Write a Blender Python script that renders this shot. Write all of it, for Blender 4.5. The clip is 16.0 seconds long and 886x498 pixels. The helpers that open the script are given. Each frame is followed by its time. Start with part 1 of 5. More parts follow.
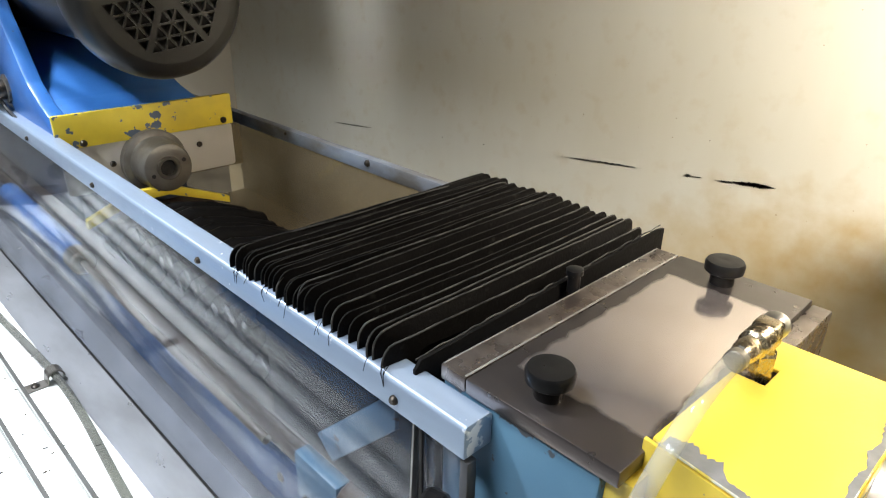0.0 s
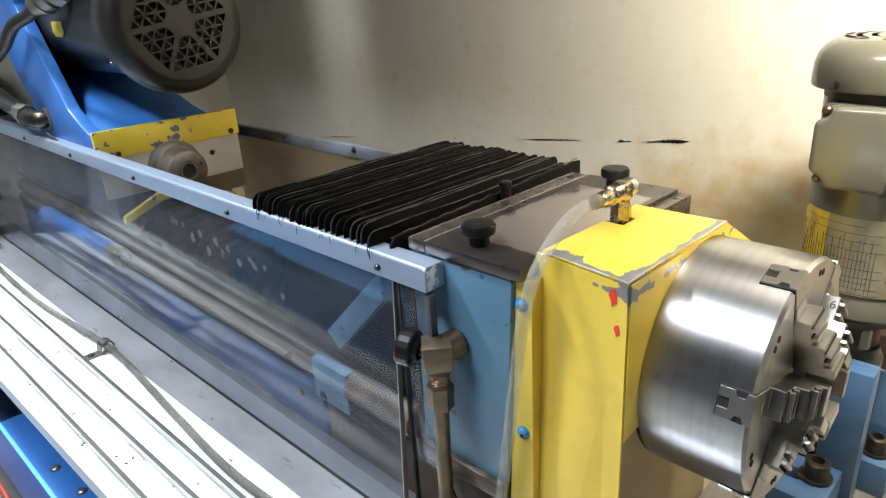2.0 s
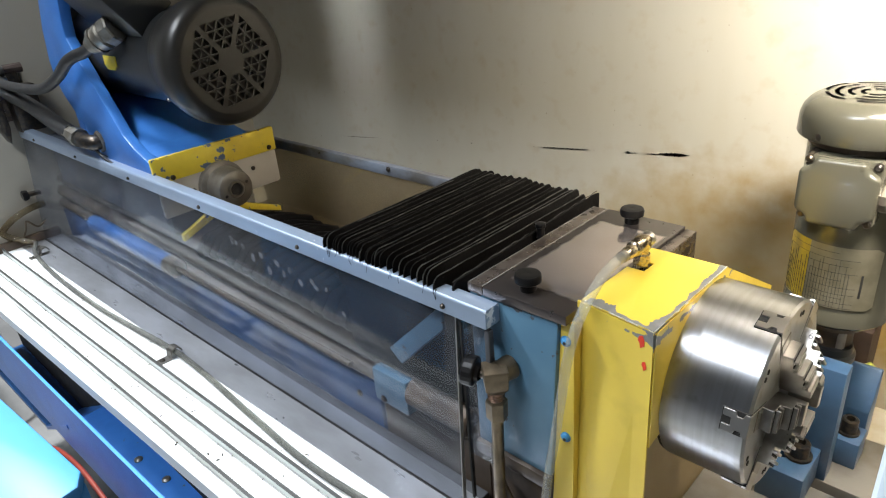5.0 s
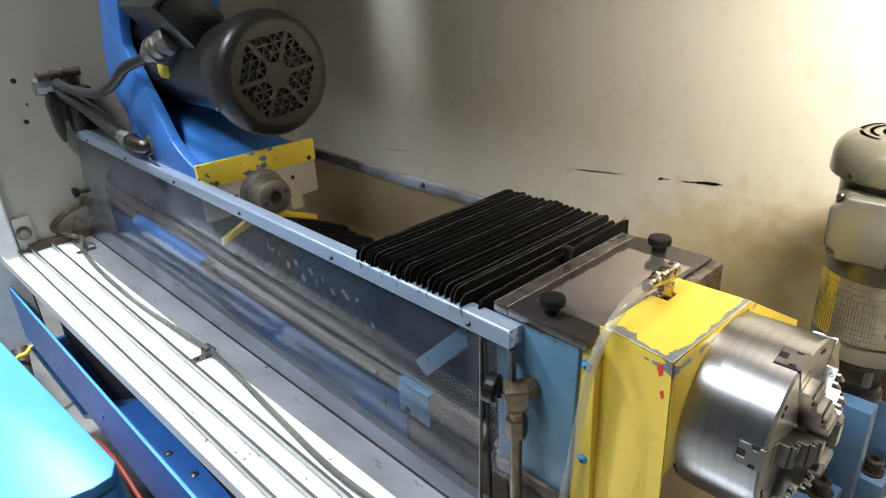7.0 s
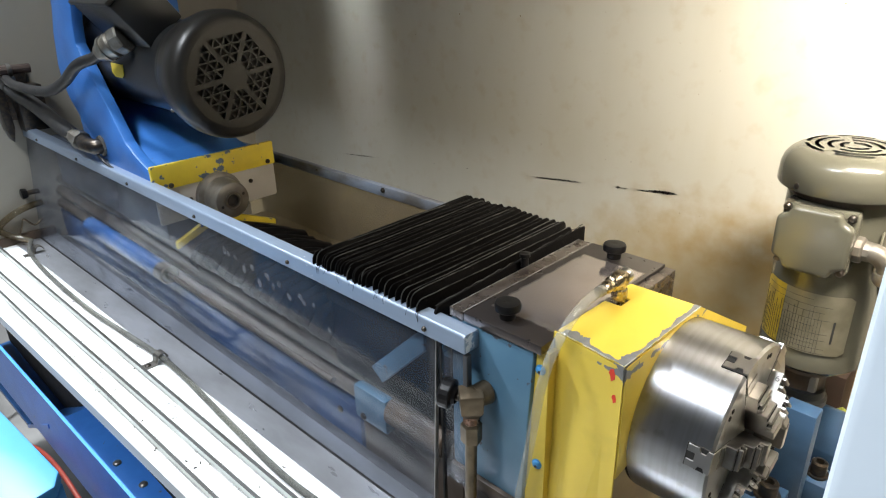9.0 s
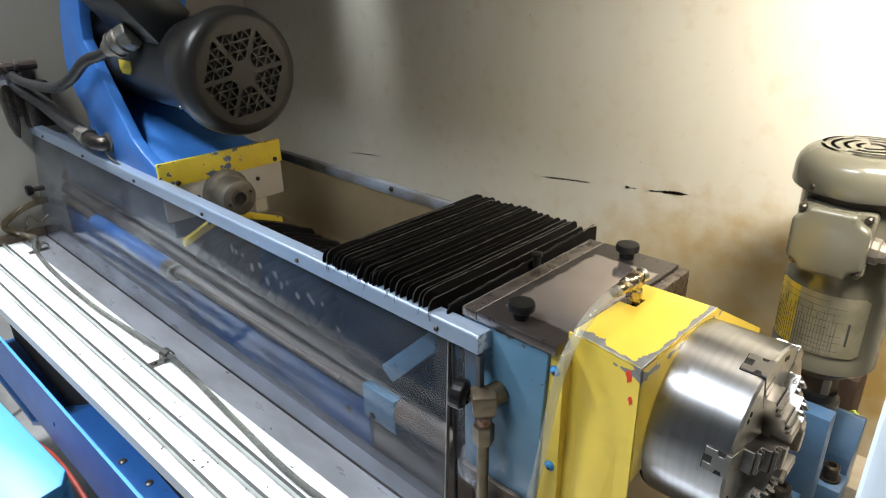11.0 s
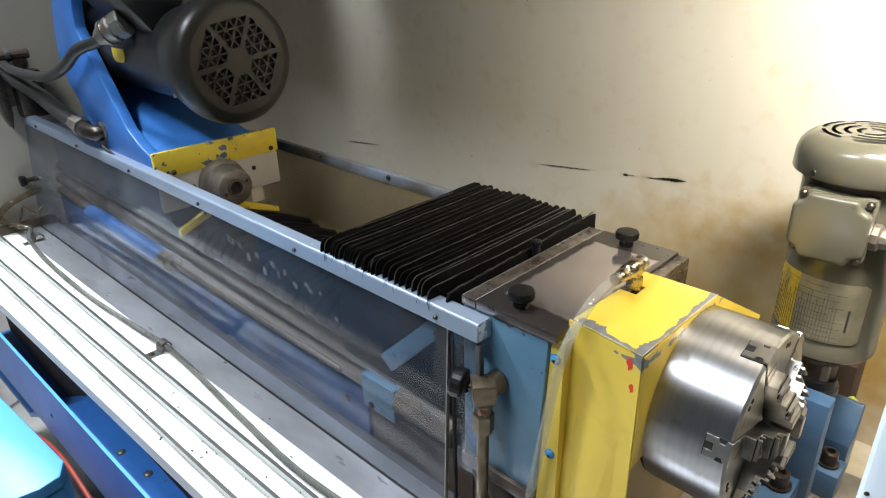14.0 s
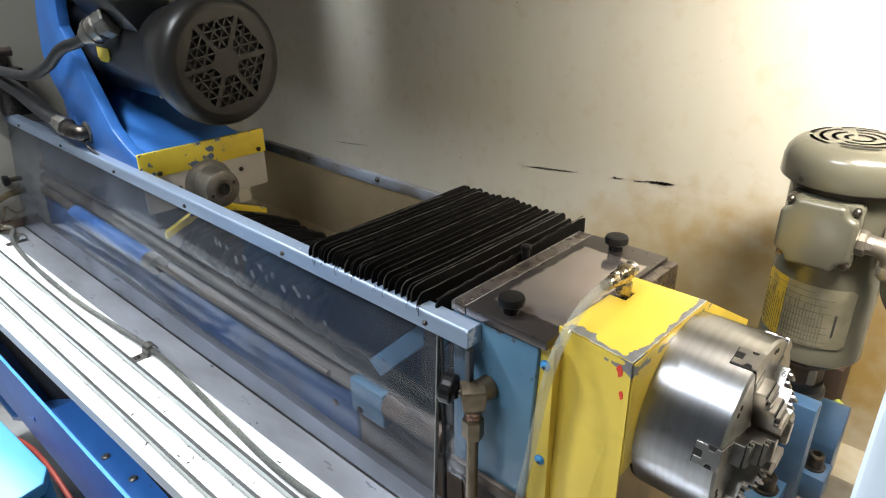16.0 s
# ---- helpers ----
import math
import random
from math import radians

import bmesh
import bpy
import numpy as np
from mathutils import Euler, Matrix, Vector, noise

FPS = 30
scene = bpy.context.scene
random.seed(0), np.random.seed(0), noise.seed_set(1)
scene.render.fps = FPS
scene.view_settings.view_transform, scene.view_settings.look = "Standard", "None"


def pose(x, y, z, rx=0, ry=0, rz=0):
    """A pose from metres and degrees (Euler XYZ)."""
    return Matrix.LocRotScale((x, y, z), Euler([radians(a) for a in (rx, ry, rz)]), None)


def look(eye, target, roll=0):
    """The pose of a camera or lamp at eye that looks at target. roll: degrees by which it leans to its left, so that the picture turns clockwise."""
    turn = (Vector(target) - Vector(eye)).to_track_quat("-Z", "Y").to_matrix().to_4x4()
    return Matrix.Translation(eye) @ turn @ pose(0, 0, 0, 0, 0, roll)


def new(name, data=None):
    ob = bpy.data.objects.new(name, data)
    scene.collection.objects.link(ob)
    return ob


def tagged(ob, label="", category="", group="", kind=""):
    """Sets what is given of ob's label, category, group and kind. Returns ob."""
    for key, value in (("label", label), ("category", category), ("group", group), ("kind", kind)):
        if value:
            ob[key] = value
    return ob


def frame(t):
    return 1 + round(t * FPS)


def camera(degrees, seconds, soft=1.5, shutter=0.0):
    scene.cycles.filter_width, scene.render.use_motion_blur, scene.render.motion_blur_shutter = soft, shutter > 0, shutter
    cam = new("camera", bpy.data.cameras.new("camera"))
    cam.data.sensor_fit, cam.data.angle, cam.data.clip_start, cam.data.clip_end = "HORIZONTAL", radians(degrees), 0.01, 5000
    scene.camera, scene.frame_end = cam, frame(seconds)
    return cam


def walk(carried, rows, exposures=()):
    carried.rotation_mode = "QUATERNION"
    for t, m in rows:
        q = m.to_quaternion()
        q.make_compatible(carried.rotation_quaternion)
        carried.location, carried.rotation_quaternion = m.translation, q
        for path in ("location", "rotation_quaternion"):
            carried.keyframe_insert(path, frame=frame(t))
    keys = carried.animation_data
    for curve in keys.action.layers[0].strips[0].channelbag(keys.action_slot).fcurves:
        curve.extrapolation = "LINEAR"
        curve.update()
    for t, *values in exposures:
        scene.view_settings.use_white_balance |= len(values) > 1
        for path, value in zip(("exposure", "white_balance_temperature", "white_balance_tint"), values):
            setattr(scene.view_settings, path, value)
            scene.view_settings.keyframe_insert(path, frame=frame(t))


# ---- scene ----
cam = camera(68.2, 16.0, soft=1.15)
PATH = [
    (0, (0.237, -0.27, 1.395), (-1.067, 1.0, 0.568), 1.0),
    (0.5, (0.371, -0.317, 1.395), (-1.003, 0.879, 0.57), -2.1),
    (1, (0.408, -0.353, 1.38), (-0.97, 0.865, 0.594), -2.8),
    (1.5, (0.429, -0.395, 1.361), (-0.887, 0.905, 0.601), -2.9),
    (2, (0.441, -0.419, 1.361), (-0.89, 0.881, 0.628), -3.6),
    (2.5, (0.442, -0.423, 1.379), (-0.861, 0.911, 0.656), -3.0),
    (3, (0.455, -0.451, 1.437), (-0.716, 0.943, 0.607), -1.8),
    (3.5, (0.473, -0.466, 1.462), (-0.77, 0.843, 0.602), -2.5),
    (4, (0.473, -0.467, 1.481), (-0.779, 0.817, 0.596), -2.7),
    (4.5, (0.45, -0.515, 1.497), (-0.806, 0.775, 0.626), -4.1),
    (4.7, (0.454, -0.53, 1.512), (-0.815, 0.753, 0.65), -4.7),
    (7, (0.48, -0.549, 1.545), (-0.881, 0.668, 0.729), -3.4),
    (7.5, (0.48, -0.543, 1.543), (-0.881, 0.68, 0.735), -2.7),
    (8, (0.483, -0.542, 1.542), (-0.84, 0.724, 0.739), -2.0),
    (8.5, (0.488, -0.541, 1.541), (-0.804, 0.76, 0.742), -1.6),
    (11, (0.47, -0.547, 1.536), (-0.823, 0.753, 0.736), -1.2),
    (11.5, (0.47, -0.549, 1.537), (-0.826, 0.745, 0.734), -1.2),
    (12, (0.468, -0.546, 1.535), (-0.829, 0.745, 0.729), -1.1),
    (12.5, (0.466, -0.546, 1.535), (-0.829, 0.747, 0.729), -1.1),
    (13, (0.464, -0.541, 1.532), (-0.825, 0.754, 0.719), -1.4),
    (13.5, (0.465, -0.544, 1.532), (-0.818, 0.752, 0.711), -1.4),
    (14, (0.464, -0.545, 1.532), (-0.813, 0.752, 0.702), -1.4),
    (14.5, (0.461, -0.542, 1.533), (-0.812, 0.754, 0.698), -1.2),
    (15, (0.457, -0.537, 1.54), (-0.809, 0.769, 0.708), -1.1),
    (15.5, (0.45, -0.535, 1.539), (-0.808, 0.777, 0.705), -0.9),
    (16, (0.457, -0.541, 1.538), (-0.792, 0.78, 0.704), -0.8),
]
EXPOSURES = [(0.0, 0.42), (0.5, 0.48), (1.0, 0.45), (1.5, 0.42), (2.0, 0.28), (2.5, 0.10), (3.5, 0.08), (4.5, 0.05), (7.0, 0.0), (16.0, 0.0)]
walk(cam, [(t, look(eye, target, roll)) for t, eye, target, roll in PATH], EXPOSURES)

# ---- light ----
world = bpy.data.worlds.new("workshop_air")
scene.world = world
world.use_nodes = True
bg = world.node_tree.nodes["Background"]
bg.inputs[0].default_value, bg.inputs[1].default_value = (0.75, 0.85, 1.0, 1), 0.02


def area_light(name, eye, target, sx, sy, watts, colour):
    data = bpy.data.lights.new(name, "AREA")
    data.shape, data.size, data.size_y = "RECTANGLE", sx, sy
    data.energy, data.color = watts, colour
    ob = new(name, data)
    ob.matrix_world = look(eye, target)
    return ob


area_light("ceiling_tube_light", (-1.95, -0.40, 3.85), (-0.9, -0.15, 0.75), 1.1, 0.22, 360, (0.88, 0.94, 1.0))
# unseen fill lamp, added to brighten the faces turned to the front
area_light("front_ceiling_light", (-0.5, -1.6, 3.6), (-0.4, 0.0, 0.9), 1.2, 0.4, 78, (0.85, 0.92, 1.0))
# unseen narrow lamp, added to draw the soft streak on the rear wall
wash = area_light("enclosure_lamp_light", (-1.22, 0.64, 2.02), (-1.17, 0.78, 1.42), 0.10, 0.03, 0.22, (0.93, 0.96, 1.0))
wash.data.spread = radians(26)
work = area_light("work_lamp_light", (0.52, 0.29, 1.74), (0.32, 0.76, 1.30), 0.40, 0.10, 15.5, (1.0, 0.915, 0.78))
work.data.spread = radians(136)


# ---- materials ----
def mat(name, colour, rough=0.5, metal=0.0, second=None, scale=30.0, amount=0.5, fine=400.0, bump=0.0,
        rough_var=0.12, stretch=(1, 1, 1), coat=0.0, edges=(0.42, 0.62), sheen=0.5):
    """A painted or bare surface: base colour and a second one in cloudy stains, fine grain in the gloss and the relief."""
    m = bpy.data.materials.new(name)
    m.use_nodes = True
    n, l = m.node_tree.nodes, m.node_tree.links
    b = n["Principled BSDF"]
    b.inputs["Metallic"].default_value = metal
    b.inputs["Coat Weight"].default_value = coat
    tc, mp = n.new("ShaderNodeTexCoord"), n.new("ShaderNodeMapping")
    mp.inputs["Scale"].default_value = stretch
    l.new(tc.outputs["Object"], mp.inputs[0])
    big, small = n.new("ShaderNodeTexNoise"), n.new("ShaderNodeTexNoise")
    for t, s, d in ((big, scale, 6), (small, fine, 3)):
        t.inputs["Scale"].default_value, t.inputs["Detail"].default_value = s, d
        l.new(mp.outputs[0], t.inputs["Vector"])
    ramp = n.new("ShaderNodeMapRange")
    ramp.inputs[1].default_value, ramp.inputs[2].default_value, ramp.inputs[4].default_value = edges[0], edges[1], amount
    l.new(big.outputs[0], ramp.inputs[0])
    mix = n.new("ShaderNodeMix")
    mix.data_type = "RGBA"
    mix.inputs[6].default_value = (*colour, 1)
    mix.inputs[7].default_value = (*(second or [c * 0.6 for c in colour]), 1)
    l.new(ramp.outputs[0], mix.inputs[0])
    l.new(mix.outputs[2], b.inputs["Base Color"])
    add = n.new("ShaderNodeMath")
    add.operation = "MULTIPLY_ADD"
    add.inputs[1].default_value, add.inputs[2].default_value = rough_var * 2, rough - rough_var
    l.new(small.outputs[0], add.inputs[0])
    l.new(add.outputs[0], b.inputs["Roughness"])
    if bump:
        bp = n.new("ShaderNodeBump")
        bp.inputs["Strength"].default_value, bp.inputs["Distance"].default_value = bump, 0.001
        l.new(small.outputs[0], bp.inputs["Height"])
        l.new(bp.outputs[0], b.inputs["Normal"])
    b.inputs["Specular IOR Level"].default_value = sheen
    return m


def chipped(m, chip, scale, threshold, soft=0.02, planes=(), reach=0.02):
    """Bare patches in a paint: flakes by noise, denser near the given edges (a place, and 0 along the edge, 1 across it)."""
    n, l = m.node_tree.nodes, m.node_tree.links
    b = n["Principled BSDF"]
    src = b.inputs["Base Color"].links[0].from_socket
    tc, tex = n.new("ShaderNodeTexCoord"), n.new("ShaderNodeTexNoise")
    tex.inputs["Scale"].default_value, tex.inputs["Detail"].default_value = scale, 5
    l.new(tc.outputs["Object"], tex.inputs["Vector"])
    value = tex.outputs[0]
    for place, weight, lift in planes:
        d = n.new("ShaderNodeVectorMath")
        d.operation = "SUBTRACT"
        d.inputs[1].default_value = place
        l.new(tc.outputs["Object"], d.inputs[0])
        e = n.new("ShaderNodeVectorMath")
        e.operation = "MULTIPLY"
        e.inputs[1].default_value = weight
        l.new(d.outputs[0], e.inputs[0])
        a = n.new("ShaderNodeVectorMath")
        a.operation = "LENGTH"
        l.new(e.outputs[0], a.inputs[0])
        r = n.new("ShaderNodeMapRange")
        r.inputs[1].default_value, r.inputs[2].default_value, r.inputs[3].default_value, r.inputs[4].default_value = 0, reach, lift, 0
        l.new(a.outputs["Value"], r.inputs[0])
        s = n.new("ShaderNodeMath")
        l.new(value, s.inputs[0])
        l.new(r.outputs[0], s.inputs[1])
        value = s.outputs[0]
    cut = n.new("ShaderNodeMapRange")
    cut.inputs[1].default_value, cut.inputs[2].default_value = threshold, threshold + soft
    l.new(value, cut.inputs[0])
    mix = n.new("ShaderNodeMix")
    mix.data_type = "RGBA"
    mix.inputs[7].default_value = (*chip, 1)
    l.new(cut.outputs[0], mix.inputs[0])
    l.new(src, mix.inputs[6])
    l.new(mix.outputs[2], b.inputs["Base Color"])
    return m


def clear(name, rough, colour=(1, 1, 1), ior=1.5, dirt=0.15, dirt_colour=(0.5, 0.47, 0.42)):
    """Clear plastic: see-through with real reflections and a thin film of dirt, also used for haze."""
    m = bpy.data.materials.new(name)
    m.use_nodes = True
    n, l = m.node_tree.nodes, m.node_tree.links
    out = n["Material Output"]
    n.remove(n["Principled BSDF"])
    thin, gloss, fres, one = (n.new("ShaderNodeBsdfTransparent"), n.new("ShaderNodeBsdfGlossy"),
                              n.new("ShaderNodeLayerWeight"), n.new("ShaderNodeMixShader"))
    thin.inputs[0].default_value = (*colour, 1)
    gloss.inputs["Roughness"].default_value = rough
    fres.inputs[0].default_value = 0.5
    r0 = ((ior - 1) / (ior + 1)) ** 2
    power, scaled = n.new("ShaderNodeMath"), n.new("ShaderNodeMath")
    power.operation, scaled.operation = "POWER", "MULTIPLY_ADD"
    power.inputs[1].default_value = 5.0
    scaled.inputs[1].default_value, scaled.inputs[2].default_value = 0.55, r0
    l.new(fres.outputs["Facing"], power.inputs[0])
    l.new(power.outputs[0], scaled.inputs[0])
    l.new(scaled.outputs[0], one.inputs[0])
    l.new(thin.outputs[0], one.inputs[1])
    l.new(gloss.outputs[0], one.inputs[2])
    film, two = n.new("ShaderNodeBsdfDiffuse"), n.new("ShaderNodeMixShader")
    film.inputs[0].default_value = (*dirt_colour, 1)
    tc, tex, rng = n.new("ShaderNodeTexCoord"), n.new("ShaderNodeTexNoise"), n.new("ShaderNodeMapRange")
    tex.inputs["Scale"].default_value, tex.inputs["Detail"].default_value = 7, 7
    rng.inputs[1].default_value, rng.inputs[2].default_value, rng.inputs[3].default_value, rng.inputs[4].default_value = 0.3, 0.75, dirt * 0.2, dirt
    l.new(tc.outputs["Object"], tex.inputs["Vector"])
    l.new(tex.outputs[0], rng.inputs[0])
    l.new(rng.outputs[0], two.inputs[0])
    l.new(one.outputs[0], two.inputs[1])
    l.new(film.outputs[0], two.inputs[2])
    l.new(two.outputs[0], out.inputs[0])
    return m


WALL = mat("cream_wall_paint", (0.505, 0.488, 0.425), 0.36, second=(0.482, 0.458, 0.385), scale=5.0, amount=0.6, fine=60, bump=0.05, stretch=(2.2, 1, 0.5))
chipped(WALL, (0.35, 0.235, 0.080), 24.0, 0.56, 0.80, planes=(((0.12, 0, 0.82), (0.55, 0, 1.0), 1.40),), reach=0.31)
chipped(WALL, (0.24, 0.19, 0.12), 95, 0.745, 0.03)
chipped(WALL, (0.43, 0.36, 0.235), 14, 0.68, 0.60, planes=(((-0.10, 0, 0.88), (0.30, 0, 1), 0.60),), reach=0.20)
WALL_WHITE = mat("white_wall_paint", (0.37, 0.34, 0.28), 0.45, second=(0.31, 0.28, 0.225), scale=6, amount=0.5, fine=80, bump=0.05)
ROOM = mat("grey_workshop_paint", (0.13, 0.135, 0.14), 0.7, second=(0.10, 0.10, 0.105), scale=2, amount=0.5)
BLUE = mat("blue_machine_paint", (0.045, 0.185, 0.54), 0.34, second=(0.032, 0.13, 0.42), scale=14, amount=0.5, bump=0.08)
BLUE_BOX = mat("faded_blue_paint", (0.105, 0.215, 0.305), 0.40, second=(0.07, 0.165, 0.255), scale=10, amount=0.6, bump=0.08)
BLUE_CLEAN = mat("light_blue_paint", (0.06, 0.27, 0.54), 0.48, second=(0.05, 0.22, 0.46), scale=9, amount=0.5, bump=0.05)
BLUE_FIX = mat("fixture_blue_paint", (0.050, 0.108, 0.205), 0.36, second=(0.036, 0.08, 0.155), scale=22, amount=0.6, bump=0.08)
BLUE_DARK = mat("deep_blue_paint", (0.035, 0.13, 0.36), 0.38, second=(0.02, 0.08, 0.24), scale=12, amount=0.6, bump=0.08)
# darker copy of the machine blue; in the channel it holds the shade
BLUE_NAVY = mat("darkened_machine_blue", (0.022, 0.085, 0.23), 0.36, second=(0.015, 0.05, 0.14), scale=10, amount=0.7, bump=0.1)
SHEET = mat("pale_sheet_paint", (0.68, 0.76, 0.83), 0.40, second=(0.62, 0.70, 0.77), scale=5, amount=0.4, bump=0.03)
YELLOW = chipped(mat("yellow_guard_paint", (0.78, 0.565, 0.070), 0.36, second=(0.70, 0.495, 0.06), scale=9, amount=0.5, bump=0.06),
                 (0.20, 0.19, 0.18), 70, 0.76, planes=(((0, 0.020, 1.1195), (0, 1, 4.5), 0.35), ((0.204, 0, 1.1195), (1, 0, 2.4), 0.30), ((0.206, 0.02, 1.12), (1, 1, 0.5), 0.20)), reach=0.024)
YELLOW_OLD = chipped(mat("worn_yellow_paint", (0.74, 0.56, 0.04), 0.42, second=(0.63, 0.46, 0.045), scale=25, amount=0.5, bump=0.08),
                     (0.10, 0.13, 0.19), 48, 0.625, planes=(((-0.967, 0.165, 1.103), (0, 1, 0.8), 0.20), ((-0.967, 0.12, 1.094), (0, 0.8, 1), 0.14)), reach=0.03)
CREAM = mat("cream_plate", (0.45, 0.42, 0.375), 0.5, second=(0.38, 0.345, 0.29), scale=12, amount=0.6)
STEEL = mat("brushed_steel", (0.50, 0.49, 0.47), 0.30, 1.0, second=(0.38, 0.36, 0.33), scale=18, amount=0.6, fine=160, bump=0.01, rough_var=0.06)
CHUCK = mat("turned_steel", (0.50, 0.505, 0.52), 0.33, 1.0, second=(0.40, 0.395, 0.39), scale=26, amount=0.45, fine=220, bump=0.008, stretch=(6, 0.3, 0.3), rough_var=0.06)
turned = CHUCK.node_tree.nodes.new("ShaderNodeTangent")
turned.direction_type, turned.axis = "RADIAL", "X"
shine = CHUCK.node_tree.nodes["Principled BSDF"]
shine.inputs["Anisotropic"].default_value, shine.inputs["Anisotropic Rotation"].default_value = 0.68, 0.25
CHUCK.node_tree.links.new(turned.outputs[0], shine.inputs["Tangent"])
JAW = mat("ground_steel", (0.38, 0.365, 0.34), 0.30, 1.0, second=(0.24, 0.215, 0.185), scale=40, amount=0.7, fine=120, bump=0.01, rough_var=0.05)
DARKSTEEL = mat("stained_steel", (0.25, 0.21, 0.185), 0.28, 0.85, second=(0.12, 0.09, 0.075), scale=22, amount=0.8, fine=60, bump=0.02)
LID = mat("lid_steel", (0.74, 0.655, 0.63), 0.13, 0.9, second=(0.58, 0.50, 0.475), scale=7, amount=0.8, fine=60, rough_var=0.05, edges=(0.38, 0.66))


def stained_border(m, x0, x1, y0, y1, colour):
    """A dark oily border round a polished rectangle, with a ragged edge."""
    n, l = m.node_tree.nodes, m.node_tree.links
    b = n["Principled BSDF"]
    src = b.inputs["Base Color"].links[0].from_socket
    tc, sep, tex = n.new("ShaderNodeTexCoord"), n.new("ShaderNodeSeparateXYZ"), n.new("ShaderNodeTexNoise")
    tex.inputs["Scale"].default_value, tex.inputs["Detail"].default_value = 55, 6
    l.new(tc.outputs["Object"], sep.inputs[0])
    l.new(tc.outputs["Object"], tex.inputs["Vector"])
    best = None
    for k, mid, half in ((0, (x0 + x1) / 2, (x1 - x0) / 2), (1, (y0 + y1) / 2, (y1 - y0) / 2)):
        d = n.new("ShaderNodeMath")
        d.operation = "SUBTRACT"
        d.inputs[1].default_value = mid
        l.new(sep.outputs[k], d.inputs[0])
        a = n.new("ShaderNodeMath")
        a.operation = "ABSOLUTE"
        l.new(d.outputs[0], a.inputs[0])
        e = n.new("ShaderNodeMath")
        e.operation = "SUBTRACT"
        e.inputs[1].default_value = half
        l.new(a.outputs[0], e.inputs[0])
        if best is None:
            best = e.outputs[0]
        else:
            mx = n.new("ShaderNodeMath")
            mx.operation = "MAXIMUM"
            l.new(best, mx.inputs[0])
            l.new(e.outputs[0], mx.inputs[1])
            best = mx.outputs[0]
    wob = n.new("ShaderNodeMath")
    wob.operation = "MULTIPLY_ADD"
    wob.inputs[1].default_value = 0.012
    l.new(tex.outputs[0], wob.inputs[0])
    l.new(best, wob.inputs[2])
    cut = n.new("ShaderNodeMapRange")
    cut.inputs[1].default_value, cut.inputs[2].default_value = 0.004, 0.008
    l.new(wob.outputs[0], cut.inputs[0])
    mix = n.new("ShaderNodeMix")
    mix.data_type = "RGBA"
    mix.inputs[7].default_value = (*colour, 1)
    l.new(cut.outputs[0], mix.inputs[0])
    l.new(src, mix.inputs[6])
    l.new(mix.outputs[2], b.inputs["Base Color"])
    old = b.inputs["Roughness"].links[0].from_socket
    add = n.new("ShaderNodeMath")
    add.operation = "MULTIPLY_ADD"
    add.inputs[1].default_value = 0.16
    l.new(cut.outputs[0], add.inputs[0])
    l.new(old, add.inputs[2])
    l.new(add.outputs[0], b.inputs["Roughness"])


stained_border(LID, -0.010, 0.094, 0.048, 0.268, (0.145, 0.125, 0.118))
GREYSTEEL = mat("dull_grey_sheet", (0.085, 0.086, 0.092), 0.45, 0.25, second=(0.05, 0.05, 0.054), scale=9, amount=0.6, bump=0.06)
ALU = mat("pale_aluminium", (0.33, 0.41, 0.53), 0.40, 0.35, second=(0.27, 0.32, 0.40), scale=16, amount=0.6, bump=0.05, stretch=(0.2, 1, 1))
TRACK = mat("white_track_paint", (0.80, 0.81, 0.80), 0.42, second=(0.66, 0.66, 0.62), scale=18, amount=0.5, bump=0.05, stretch=(0.3, 1, 1))
TRACK_EDGE = mat("dark_track_edge", (0.055, 0.055, 0.052), 0.5, 0.0, second=(0.028, 0.025, 0.020), scale=30, amount=0.8, stretch=(0.3, 1, 1))
RIB = mat("rib_paint", (0.62, 0.65, 0.62), 0.45, second=(0.45, 0.46, 0.42), scale=18, amount=0.6, stretch=(0.3, 1, 1))
CREASE = mat("grey_crease", (0.17, 0.17, 0.16), 0.6, second=(0.45, 0.45, 0.42), scale=30, amount=0.8, stretch=(0.2, 1, 1))
RAIL_OLD = mat("stained_rail_paint", (0.30, 0.34, 0.41), 0.45, 0.2, second=(0.15, 0.13, 0.105), scale=14, amount=0.9, bump=0.08, stretch=(0.5, 1, 1), edges=(0.40, 0.60))
STRIP = mat("dark_zinc_sheet", (0.42, 0.43, 0.46), 0.30, 0.65, second=(0.27, 0.272, 0.28), scale=15, amount=0.8, fine=40, bump=0.03, stretch=(0.35, 1, 1), edges=(0.36, 0.66), rough_var=0.08)
BLACK = mat("black_plastic", (0.0065, 0.006, 0.006), 0.34, second=(0.012, 0.011, 0.0105), scale=40, amount=0.6, fine=150, bump=0.04, sheen=0.30)
RUBBER = mat("black_bellows_cloth", (0.0042, 0.0036, 0.0033), 0.62, second=(0.036, 0.033, 0.030), scale=85, amount=0.6, fine=300, bump=0.4, edges=(0.63, 0.80), sheen=0.08)
HEM = mat("frayed_grey_hem", (0.070, 0.066, 0.060), 0.9, second=(0.008, 0.008, 0.008), scale=45, amount=1.0, fine=300, bump=0.6, sheen=0.15, edges=(0.35, 0.7))
HEM_DARK = mat("dusty_black_hem", (0.022, 0.020, 0.018), 0.9, second=(0.005, 0.005, 0.005), scale=70, amount=1.0, fine=300, bump=0.5, sheen=0.1, edges=(0.35, 0.7))
CABLE = mat("black_cable", (0.014, 0.014, 0.015), 0.45, second=(0.035, 0.031, 0.027), scale=50, amount=0.5)
MOTOR = mat("dark_motor_enamel", (0.020, 0.021, 0.022), 0.34, 0.1, second=(0.030, 0.027, 0.023), scale=18, amount=0.6, bump=0.15)
